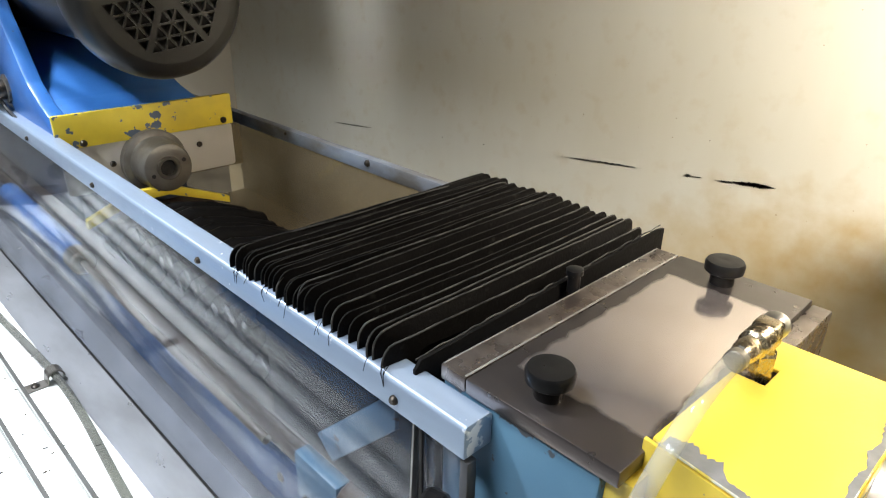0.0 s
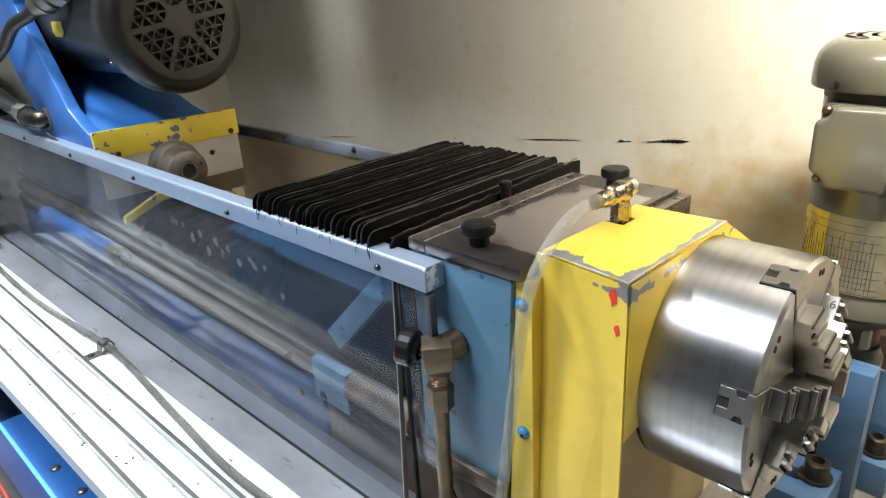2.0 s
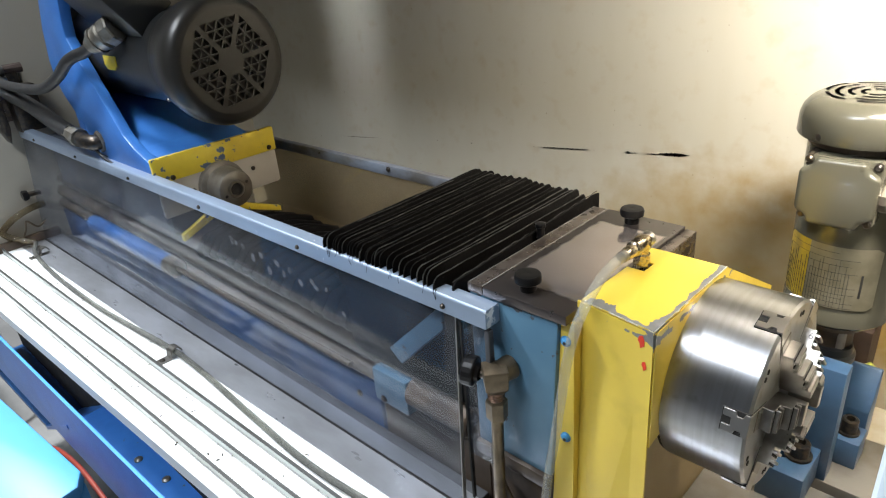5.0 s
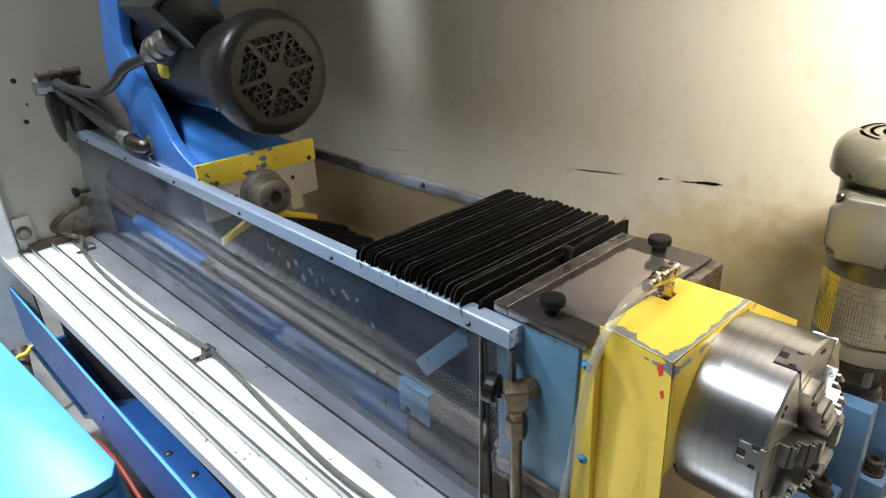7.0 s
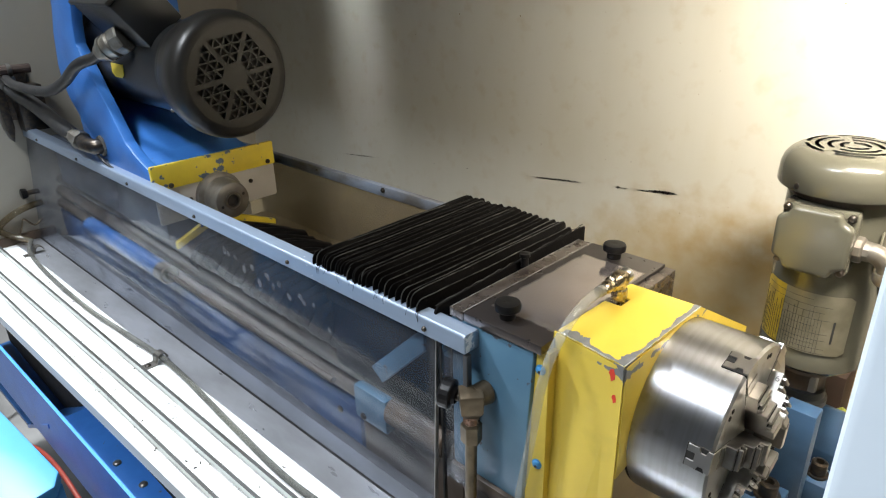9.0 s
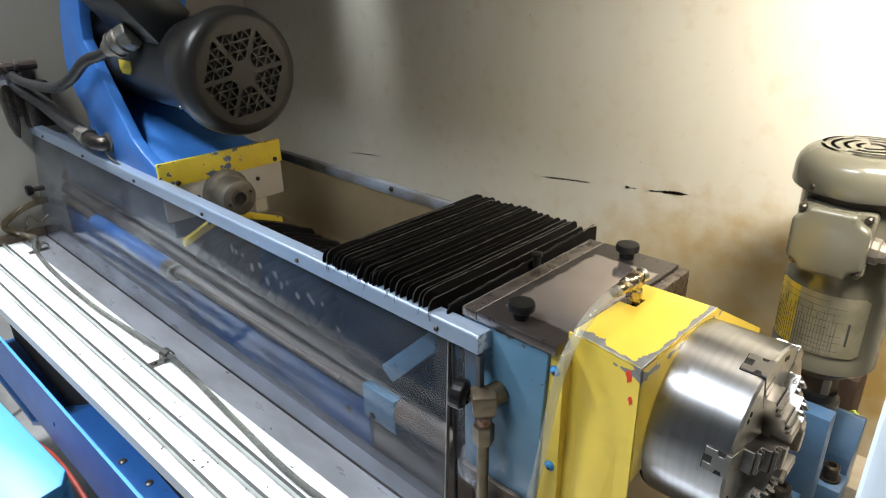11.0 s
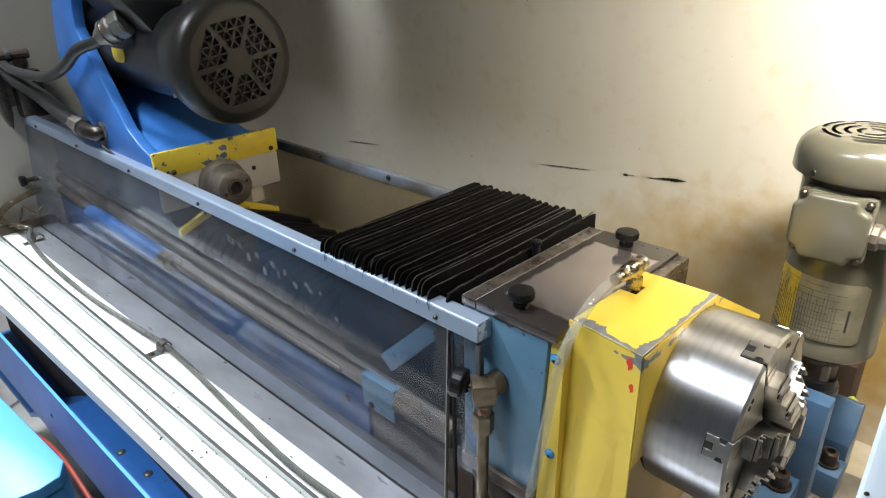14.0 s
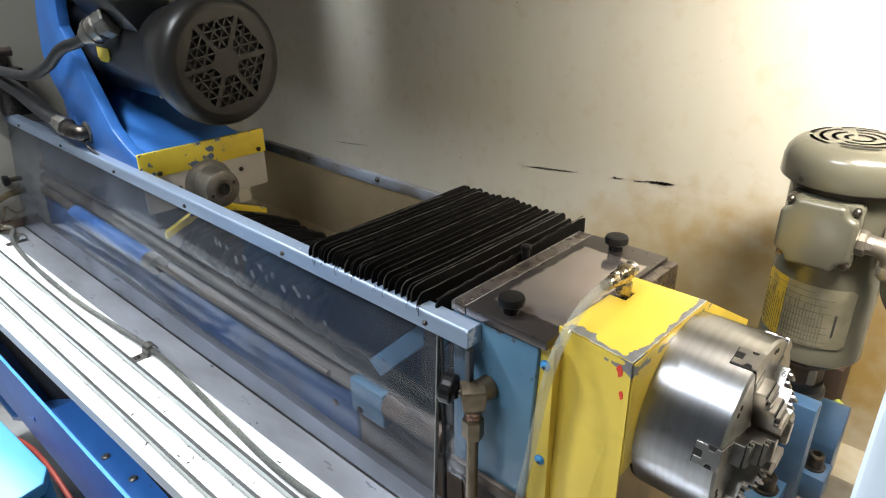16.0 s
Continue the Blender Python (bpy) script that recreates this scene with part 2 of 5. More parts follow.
COVER = mat("grey_brown_fan_cover", (0.029, 0.0265, 0.023), 0.34, 0.2, second=(0.021, 0.019, 0.0165), scale=15, amount=0.6, bump=0.1)
# near-black: shade inside holes and recesses put into the colour, plus plain black parts
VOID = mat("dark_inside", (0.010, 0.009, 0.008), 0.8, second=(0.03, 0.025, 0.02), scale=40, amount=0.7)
RUST = mat("brown_grime", (0.06, 0.042, 0.03), 0.6, second=(0.10, 0.065, 0.04), scale=30, amount=0.8, fine=90, bump=0.12)
PUMP = mat("grey_green_motor_paint", (0.096, 0.092, 0.069), 0.24, second=(0.082, 0.078, 0.058), scale=9, amount=0.5, fine=130, bump=0.025, coat=0.25, rough_var=0.06)
RUBBED = mat("rubbed_edge_paint", (0.66, 0.64, 0.56), 0.5, second=(0.62, 0.45, 0.06), scale=70, amount=1.0, edges=(0.46, 0.56))
COPPER = mat("copper_thread", (0.33, 0.20, 0.14), 0.30, 0.9, second=(0.20, 0.13, 0.09), scale=60, amount=0.6)
PRIMER = mat("grey_primer", (0.17, 0.165, 0.16), 0.5, second=(0.26, 0.25, 0.24), scale=60, amount=0.6)
PLATE = mat("aluminium_name_plate", (0.235, 0.215, 0.155), 0.38, 0.3, second=(0.17, 0.15, 0.10), scale=30, amount=0.8)
# plate metal with the yellow guard's reflection put into the colour
PLATE_REFLECT = mat("name_plate_reflection", (0.60, 0.42, 0.035), 0.35, 0.3, second=(0.34, 0.24, 0.06), scale=40, amount=0.8)
INK = mat("black_print", (0.03, 0.03, 0.03), 0.5)
BRASS = mat("tarnished_brass", (0.19, 0.145, 0.095), 0.38, 0.8, second=(0.10, 0.078, 0.052), scale=45, amount=0.7, bump=0.08)
BRASS_NEW = mat("nickelled_brass", (0.46, 0.39, 0.28), 0.26, 1.0, second=(0.28, 0.20, 0.11), scale=50, amount=0.6)
ZINC = mat("zinc_fitting", (0.30, 0.285, 0.25), 0.42, 0.8, second=(0.17, 0.14, 0.105), scale=45, amount=0.7)
CLIP = mat("dull_clip_steel", (0.17, 0.16, 0.145), 0.40, 0.8, second=(0.09, 0.08, 0.065), scale=60, amount=0.7, fine=150)
NOSE = mat("oily_spindle_steel", (0.20, 0.182, 0.155), 0.42, 0.55, second=(0.14, 0.12, 0.095), scale=40, amount=0.7)
BOLT = mat("black_oxide_bolt", (0.05, 0.045, 0.042), 0.35, 0.8, second=(0.12, 0.09, 0.06), scale=90, amount=0.6)
RED = mat("red_paint_mark", (0.75, 0.05, 0.02), 0.5)
RED_CABLE = mat("orange_red_cable", (0.27, 0.036, 0.016), 0.5)
FLOORM = mat("grey_concrete", (0.20, 0.195, 0.185), 0.7, second=(0.13, 0.125, 0.12), scale=4, amount=0.7, fine=90, bump=0.3)
BROWN = mat("dark_brown_box", (0.05, 0.03, 0.022), 0.6, second=(0.03, 0.02, 0.015), scale=30)
TABLE = mat("ground_table_steel", (0.31, 0.295, 0.275), 0.42, 0.5, second=(0.21, 0.185, 0.155), scale=16, amount=0.6)
LIME = mat("lime_plastic", (0.55, 0.62, 0.10), 0.4)
BED = mat("oily_cast_iron", (0.078, 0.056, 0.040), 0.45, 0.0, second=(0.040, 0.029, 0.021), scale=12, amount=0.7, fine=90, bump=0.04)
# blue-grey film: dust, plus the veil of reflected light as colour
PANEL = clear("clear_polycarbonate", 0.04, (0.91, 0.93, 0.97), 1.45, 0.24, (0.110, 0.118, 0.135))
PANEL_BACK = clear("stained_polycarbonate", 0.06, (0.71, 0.64, 0.53), 1.35, 0.16, (0.50, 0.42, 0.31))
TUBE = clear("clear_pvc_hose", 0.06, (0.90, 0.90, 0.86), 1.5, 0.30, (0.78, 0.78, 0.72))
TUBE_OLD = clear("clouded_pvc_hose", 0.10, (0.72, 0.72, 0.69), 1.45, 0.75, (0.15, 0.15, 0.14))
TUBE_BROWN = clear("yellowed_pvc_hose", 0.10, (0.60, 0.53, 0.40), 1.45, 0.45, (0.16, 0.13, 0.085))
CREAM_TAN = mat("tan_cream_paint", (0.46, 0.35, 0.18), 0.45, second=(0.36, 0.26, 0.12), scale=9, amount=0.6, bump=0.05)
BRACKET = mat("dull_blue_grey_paint", (0.040, 0.052, 0.075), 0.50, second=(0.024, 0.030, 0.042), scale=14, amount=0.7)
GLINT = mat("pale_painted_glint", (0.24, 0.235, 0.22), 0.7, second=(0.10, 0.10, 0.095), scale=60, amount=0.9)
SCUFF = mat("black_scuff", (0.15, 0.145, 0.135), 0.8, second=(0.45, 0.425, 0.36), scale=330, amount=1.0, edges=(0.46, 0.54), sheen=0.1, stretch=(0.35, 1, 1))


# wear and grime
chipped(PUMP, (0.050, 0.041, 0.030), 26, 0.70, 0.08, planes=(((0.205, 0.45, 1.205), (1, 0.4, 1), 0.16), ((0.291, 0.45, 1.110), (1, 0.4, 1), 0.18), ((0.205, 0.45, 1.110), (1, 0.4, 1), 0.14), ((0, 0, 1.212), (0, 0, 1), 0.14)), reach=0.03)
chipped(BLUE_BOX, (0.07, 0.075, 0.085), 55, 0.70, 0.03, planes=(((0, 0.012, 1.106), (0, 1, 1), 0.22), ((0.1, 0.012, 1.0), (1, 1, 0.05), 0.14)), reach=0.014)
chipped(BLUE, (0.10, 0.12, 0.16), 60, 0.73, 0.03)
chipped(YELLOW, (0.50, 0.36, 0.03), 11, 0.58, 0.30)
chipped(ALU, (0.75, 0.77, 0.80), 75, 0.70, 0.03, planes=(((0.0, 0, 1.10), (1, 0, 0), 0.16),), reach=0.02)
chipped(BLUE_FIX, (0.42, 0.45, 0.50), 85, 0.735, 0.02)
chipped(CHUCK, (0.36, 0.345, 0.325), 34, 0.64, 0.12, planes=(((0.297, 0, 0), (1, 0, 0), 0.10), ((0.204, 0, 0), (1, 0, 0), 0.10)), reach=0.012)
chipped(SHEET, (0.40, 0.42, 0.44), 120, 0.80, 0.02)

# ---- mesh tools ----
def box(bm, x0, x1, y0, y1, z0, z1, bevel=0.0, seg=2, turn=None):
    made = bmesh.ops.create_cube(bm, size=1.0)["verts"]
    m = Matrix.Translation(((x0 + x1) / 2, (y0 + y1) / 2, (z0 + z1) / 2)) @ Matrix.Diagonal((x1 - x0, y1 - y0, z1 - z0, 1))
    bmesh.ops.transform(bm, matrix=m, verts=made)
    if bevel:
        edges = list({e for v in made for e in v.link_edges})
        made = bmesh.ops.bevel(bm, geom=made + edges, offset=bevel, segments=seg, affect="EDGES", profile=0.5)["verts"]
    if turn is not None:
        bmesh.ops.transform(bm, matrix=turn, verts=[v for v in made if v.is_valid])
    return bm


def skew_box(bm, x0, x1, front, back, z0, z1):
    """A long bar whose front and back run as y = a + b * x."""
    v = [bm.verts.new((x, a + b * x, z)) for z in (z0, z1) for x in (x0, x1) for a, b in (front, back)]
    for q in ((0, 1, 3, 2), (4, 6, 7, 5), (0, 4, 5, 1), (2, 3, 7, 6), (0, 2, 6, 4), (1, 5, 7, 3)):
        bm.faces.new([v[k] for k in q])
    return bm


def frame_of(d):
    d = Vector(d).normalized()
    u = d.orthogonal().normalized()
    return u, d.cross(u)


def lathe(bm, p0, axis, profile, seg=40, cap=True):
    """Turn a profile of (distance along the axis, radius) round the axis through p0."""
    p0, d = Vector(p0), Vector(axis).normalized()
    u, w = frame_of(d)
    rings = []
    for a, r in profile:
        rings.append([bm.verts.new(p0 + d * a + (u * math.cos(k * math.tau / seg) + w * math.sin(k * math.tau / seg)) * r) for k in range(seg)])
    for r0, r1 in zip(rings, rings[1:]):
        for k in range(seg):
            bm.faces.new((r0[k], r0[(k + 1) % seg], r1[(k + 1) % seg], r1[k]))
    if cap:
        bm.faces.new(list(reversed(rings[0])))
        bm.faces.new(rings[-1])
    return bm


def rod(bm, p0, p1, r, seg=16, bevel=0.0):
    p0, p1 = Vector(p0), Vector(p1)
    n = (p1 - p0).length
    prof = [(0, r), (n, r)] if not bevel else [(0, r - bevel), (bevel, r), (n - bevel, r), (n, r - bevel)]
    return lathe(bm, p0, p1 - p0, prof, seg)


def smooth_path(points, steps=8):
    pts = [Vector(p) for p in points]
    pts = [pts[0] * 2 - pts[1]] + pts + [pts[-1] * 2 - pts[-2]]
    out = []
    for a, b, c, d in zip(pts, pts[1:], pts[2:], pts[3:]):
        for k in range(steps):
            t = k / steps
            out.append(0.5 * ((2 * b) + (c - a) * t + (2 * a - 5 * b + 4 * c - d) * t * t + (3 * b - a - 3 * c + d) * t ** 3))
    out.append(pts[-2])
    return out


def hose(bm, points, r, seg=12, steps=8):
    path = smooth_path(points, steps)
    u = None
    rings = []
    for i, p in enumerate(path):
        d = (path[min(i + 1, len(path) - 1)] - path[max(i - 1, 0)]).normalized()
        u = d.orthogonal().normalized() if u is None else (u - d * u.dot(d)).normalized()
        w = d.cross(u)
        rings.append([bm.verts.new(p + (u * math.cos(k * math.tau / seg) + w * math.sin(k * math.tau / seg)) * r) for k in range(seg)])
    for r0, r1 in zip(rings, rings[1:]):
        for k in range(seg):
            bm.faces.new((r0[k], r0[(k + 1) % seg], r1[(k + 1) % seg], r1[k]))
    bm.faces.new(list(reversed(rings[0])))
    bm.faces.new(rings[-1])
    return bm


def prism(bm, outline, axis, a0, a1, bevel=0.0, seg=2):
    """An outline in the plane across the axis, from a0 to a1 along it. x: (y, z); y: (x, z); z: (x, y)."""
    def at(p, a):
        return {"x": (a, p[0], p[1]), "y": (p[0], a, p[1]), "z": (p[0], p[1], a)}[axis]
    low, high = [bm.verts.new(at(p, a0)) for p in outline], [bm.verts.new(at(p, a1)) for p in outline]
    n = len(outline)
    faces = [bm.faces.new(low), bm.faces.new(high)] + [bm.faces.new((low[k], low[(k + 1) % n], high[(k + 1) % n], high[k])) for k in range(n)]
    bmesh.ops.recalc_face_normals(bm, faces=faces)
    if bevel:
        edges = list({e for v in low + high for e in v.link_edges})
        bmesh.ops.bevel(bm, geom=low + high + edges, offset=bevel, segments=seg, affect="EDGES", profile=0.5)
    return bm


def rounded(w0, w1, h0, h1, r, steps=5):
    """A rectangle with round corners, as an outline."""
    out = []
    for cx, cy, a in ((w1 - r, h1 - r, 0), (w0 + r, h1 - r, 90), (w0 + r, h0 + r, 180), (w1 - r, h0 + r, 270)):
        out += [(cx + r * math.cos(radians(a + 90 * k / steps)), cy + r * math.sin(radians(a + 90 * k / steps))) for k in range(steps + 1)]
    return out


def part(name, bm, material, parent=None, label="", smooth=35):
    me = bpy.data.meshes.new(name)
    bmesh.ops.recalc_face_normals(bm, faces=bm.faces)
    bm.to_mesh(me)
    bm.free()
    for m in (material if isinstance(material, (list, tuple)) else [material]):
        me.materials.append(m)
    me.shade_smooth()
    me.set_sharp_from_angle(angle=radians(smooth))
    ob = new(name, me)
    if parent is not None:
        ob.parent = parent
        if parent.type == "EMPTY":
            ob.matrix_parent_inverse = Matrix.Translation(parent.location).inverted()
    if label:
        tagged(ob, label)
    return ob


def thing(name, base, label, category, group="", kind=""):
    ob = new(name)
    ob.location = base
    ob.empty_display_size = 0.05
    return tagged(ob, label, category, group, kind)


def B():
    return bmesh.new()


def screw(bm, p, d, r=0.004, h=0.003):
    return lathe(bm, p, d, [(0, r), (h * 0.5, r), (h, r * 0.6)], 12)


# ---- setting ----
def structure(name, bm, material, label, category):
    return tagged(part(name, bm, material), label, category, kind="structure")


structure("wall_back", box(B(), -1.99, 1.30, 0.783, 0.80, 0.45, 2.05), WALL, "cream painted steel rear wall of the enclosure, scuffed", "wall")
structure("wall_left", box(B(), -1.89, -1.87, -0.36, 0.783, 0.70, 2.05), WALL_WHITE, "off-white painted end wall of the enclosure", "wall")
structure("end_post", prism(B(), [(-1.866, -0.40), (-1.846, -0.40), (-1.846, -0.272), (-1.852, -0.266), (-1.866, -0.266)], "z", 0.45, 2.05), TRACK, "white painted front post of the enclosure", "post")
structure("wall_right", box(B(), 1.30, 1.32, -0.20, 0.80, 0.45, 2.05), WALL, "cream painted end wall of the enclosure", "wall")
# added roof, never in view: keeps the overhead lamps off the rear wall
structure("ceiling", box(B(), -1.89, 1.32, -0.20, 0.80, 2.05, 2.07), WALL_WHITE, "unseen sheet roof added to shade the inside of the enclosure", "roof")
structure("enclosure_floor", box(B(), -1.87, 1.30, 0.0, 0.783, 0.58, 0.605), WALL, "stained cream floor pan of the enclosure", "floor pan")
structure("floor", box(B(), -5, 5, -5, 3, -0.05, 0.0), FLOORM, "grey concrete workshop floor", "floor")
structure("workshop_wall_1", box(B(), -5, 5, 3.0, 3.1, 0, 4), ROOM, "plain workshop wall", "wall")
structure("workshop_wall_2", box(B(), -5, 5, -5.1, -5.0, 0, 4), ROOM, "plain workshop wall", "wall")
structure("workshop_wall_3", box(B(), -5.1, -5, -5, 3, 0, 4), ROOM, "plain workshop wall", "wall")
structure("workshop_wall_4", box(B(), 5, 5.1, -5, 3, 0, 4), ROOM, "plain workshop wall", "wall")
structure("workshop_ceiling", box(B(), -5, 5, -5, 3, 4.0, 4.1), ROOM, "plain workshop ceiling", "ceiling")

fp = thing("front_panel", (0.8, -0.19, 0.45), "pale blue painted sheet panel beside the opening", "panel", kind="structure")
sheet = prism(B(), [(0.4185, -0.115), (0.4185, -0.124), (0.4215, -0.129), (0.4275, -0.131), (1.32, -0.131), (1.32, -0.127), (0.4255, -0.127), (0.4225, -0.124), (0.4225, -0.115)], "z", 0.45, 2.05)
for v in sheet.verts:
    if v.co.x < 1.0:
        v.co.x += 0.0105
part("sheet", sheet, SHEET, fp)
part("nick", lathe(B(), (0.4345, -0.1308, 1.207), (0.3, -1, 0.2), [(0, 0.0018), (0.0006, 0.0012)], 7), BOLT, fp, "dark nick in the paint")

# ---- front guard: rail and clear panel ----
fg = thing("splash_guard", (-0.93, -0.02, 0.75), "clear polycarbonate splash guard with a pale aluminium top rail", "splash guard")
bm = prism(B(), [(-0.016, 1.0785), (-0.016, 1.1030), (-0.0135, 1.106), (0.0095, 1.106), (0.012, 1.1035), (0.012, 1.0785)], "x", -1.86, 0.0, 0.0012)
rail = part("rail", bm, ALU, fg, "pale blue-white aluminium rail")
for x in (-0.073, -0.40, -0.73, -1.06, -1.39, -1.72):
    part("screw", screw(B(), (x, -0.016, 1.089), (0, -1, 0), 0.004, 0.004), BOLT, rail)
pb = B()
for y_top, d in ((-0.0115, 0.0), (-0.0075, 0.004)):
    for x in (-1.85, -0.057):
        pb.verts.new((x, y_top, 1.098))
        pb.verts.new((x, -0.0265 + 0.013 * x + d, 0.752))
pb.verts.ensure_lookup_table()
for q in ((0, 1, 3, 2), (4, 6, 7, 5), (0, 4, 5, 1), (2, 3, 7, 6), (0, 2, 6, 4), (1, 5, 7, 3)):
    pb.faces.new([pb.verts[k] for k in q])
pane = part("clear_panel", pb, PANEL, fg, "clear polycarbonate sheet, dusty, with reflected haze painted into its film")
pane.visible_shadow = False
part("edge_strip", prism(B(), [(-0.012, 1.078), (-0.006, 1.078), (-0.021, 0.752), (-0.028, 0.752)], "x", -0.057, -0.0552), TABLE, fg, "dull metal end strip")
part("gasket", skew_box(B(), -1.85, -0.057, (-0.0300, 0.013), (-0.0268, 0.013), 0.7502, 0.7530), BLACK, fg, "thin black seal along the foot")

bgd = thing("splash_guard", (-0.93, 0.37, 0.62), "stained clear splash guard with a blue-grey top rail", "splash guard")
rail2 = part("rail", box(B(), -1.86, 0.02, 0.360, 0.376, 1.062, 1.086, 0.002), RAIL_OLD, bgd)
part("screw", screw(B(), (-0.59, 0.360, 1.078), (0, -1, 0), 0.006, 0.005), BOLT, rail2)
part("screw", screw(B(), (-0.84, 0.360, 1.078), (0, -1, 0), 0.003, 0.003), BOLT, rail2)
pane2 = part("clear_panel", box(B(), -1.85, 0.0, 0.366, 0.370, 0.606, 1.064), PANEL_BACK, bgd, "stained clear sheet")
pane2.visible_shadow = False

# ---- door track tray ----
tr = thing("door_track", (-0.72, -0.17, 0.74), "white painted sliding door track with upstanding ribs, speckled with chips", "door track")
SEAM, EDGE, LIP = (-0.0245, 0.013), (-0.082, 0.022), (-0.2465, 0.037)


def shifted(line, d):
    return (line[0] + d, line[1])


part("base", skew_box(B(), -1.865, 0.43, LIP, EDGE, 0.738, 0.748), TRACK, tr)
for line in ((-0.140, 0.018), (-0.177, 0.030), (-0.223, 0.025)):
    rb = part("rib", skew_box(B(), -1.865, 0.43, shifted(line, -0.0012), shifted(line, 0.0012), 0.748, 0.7625), RIB, tr)
    # dark line along the top of each rib
    part("rib_cap", skew_box(B(), -1.866, 0.431, shifted(line, -0.0024), shifted(line, 0.0026), 0.7625, 0.7655), TRACK_EDGE, rb, "dark top edge of the rib")
    part("crease", skew_box(B(), -1.865, 0.43, shifted(line, -0.0040), shifted(line, -0.0012), 0.7478, 0.7490), CREASE, rb, "grey line along the rib's foot")
part("lip", skew_box(B(), -1.865, 0.43, shifted(LIP, -0.004), LIP, 0.7365, 0.765), TRACK, tr)
part("steel_strip", skew_box(B(), -1.86, 0.43, EDGE, (0.0, 0.0), 0.736, 0.750), STRIP, tr, "dull grey steel strip along the foot of the guard")

# ---- stand in front ----
bf = thing("grinder_stand", (-0.7, -0.33, 0.0), "blue painted steel grinder stand with an open channel", "machine stand")
RIM = (-0.281, 0.024)
part("rim", skew_box(B(), -1.90, 0.6, shifted(RIM, -0.0035), shifted(RIM, 0.0035), 0.480, 0.662), BLUE, bf, "blue upstanding rim with a lighter edge")
# thin strip of lighter blue on top of the rim
part("rim_edge", skew_box(B(), -1.90, 0.6, shifted(RIM, -0.0037), shifted(RIM, 0.0020), 0.662, 0.6632), BLUE_CLEAN, bf, "lighter blue strip along the rim's edge")
part("channel_floor", skew_box(B(), -1.06, 0.6, shifted(RIM, 0.0035), (-0.20, 0.0), 0.56, 0.572), BLUE, bf)
# ramp and darker bottom put the channel's far shade into shape and colour
part("channel_ramp", prism(B(), [(-1.36, 0.40), (-1.06, 0.56), (-1.06, 0.572), (-1.36, 0.412)], "y", -0.312, -0.20), BLUE, bf)
part("channel_bottom", skew_box(B(), -1.90, -1.36, shifted(RIM, 0.0035), (-0.20, 0.0), 0.40, 0.412), BLUE_NAVY, bf)
# near-black instead of blue: the shade under the track is in the colour
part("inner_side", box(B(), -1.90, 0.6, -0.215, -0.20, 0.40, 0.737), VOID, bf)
part("plinth", box(B(), -1.86, 1.30, -0.198, 0.798, 0.0, 0.448, 0.004), BLUE_NAVY, bf)
for x, y in ((-0.803, -0.252), (-0.697, -0.240)):
    part("screw", screw(B(), (x, y, 0.572), (0, 0, 1), 0.009, 0.006), ZINC, bf)
ob = thing("blue_cover", (-0.9, -0.6, 0.0), "bright blue painted steel cabinet in front of the base", "cabinet")
cv = B()
lines_ = [(-1.30, -0.452), (-0.554, -0.392), (-0.520, -0.408), (-0.514, -0.440), (-0.520, -0.476), (-0.600, -0.560), (-1.30, -0.600)]
prism(cv, lines_, "z", 0.0, 0.775, 0.006)
part("body", cv, BLUE_CLEAN, ob)
part("lid", prism(B(), lines_, "z", 0.777, 0.80, 0.005), BLUE_CLEAN, ob, "bright blue lid with a rounded edge")

# ---- wheelhead ----
wh = thing("wheelhead", (-1.2, 0.17, 0.9), "blue cast wheelhead bracket carrying a dark motor", "wheelhead")
web = [(-1.345, 1.75), (-1.365, 1.47), (-1.402, 1.405), (-1.425, 1.33), (-1.424, 1.285), (-1.40, 1.245), (-1.345, 1.196), (-1.27, 1.150), (-1.20, 1.09), (-0.974, 1.09), (-0.974, 1.130), (-1.03, 1.150), (-1.082, 1.178), (-1.176, 1.287), (-1.258, 1.387), (-1.25, 1.43), (-1.22, 1.50), (-1.20, 1.75)]
part("side_web", prism(B(), web, "y", 0.006, 0.032, 0.004), BLUE, wh)
part("back_plate", box(B(), -1.44, -1.40, 0.032, 0.34, 1.09, 1.75, 0.003), BLUE, wh)
part("base_casting", prism(B(), [(-1.40, 1.09), (-0.975, 1.09), (-0.975, 1.134), (-1.05, 1.15), (-1.40, 1.26)], "y", 0.032, 0.262, 0.003), BLUE, wh)
part("slide", box(B(), -1.75, -1.0, 0.030, 0.225, 0.945, 1.09, 0.004), BRACKET, wh)
yp = part("guard_plate", prism(B(), rounded(0.004, 0.317, 1.083, 1.140, 0.003), "x", -0.972, -0.962, 0.0008), YELLOW_OLD, wh, "worn yellow painted guard plate")
for y, z in ((0.044, 1.090), (0.297, 1.092)):
    part("bolt", screw(B(), (-0.962, y, z), (1, 0, 0), 0.006, 0.005), BOLT, yp)
cp = part("cream_plate", prism(B(), rounded(0.006, 0.315, 1.000, 1.083, 0.006), "x", -0.973, -0.966, 0.0008), CREAM, wh, "cream painted cover plate")
for y, z in ((0.085, 1.045), (0.245, 1.052)):
    part("bolt", screw(B(), (-0.966, y, z), (1, 0, 0), 0.0055, 0.005), BOLT, cp)
SN = (-0.966, 0.154, 1.040)
sp = part("spindle_nose", lathe(B(), SN, (1, 0, 0), [(0, 0.057), (0.016, 0.057), (0.019, 0.053), (0.021, 0.047), (0.060, 0.045), (0.070, 0.042), (0.072, 0.039), (0.072, 0.0205), (0.070, 0.0200), (0.03, 0.020)], 48), NOSE, wh, "dull grey-brown steel spindle nose")
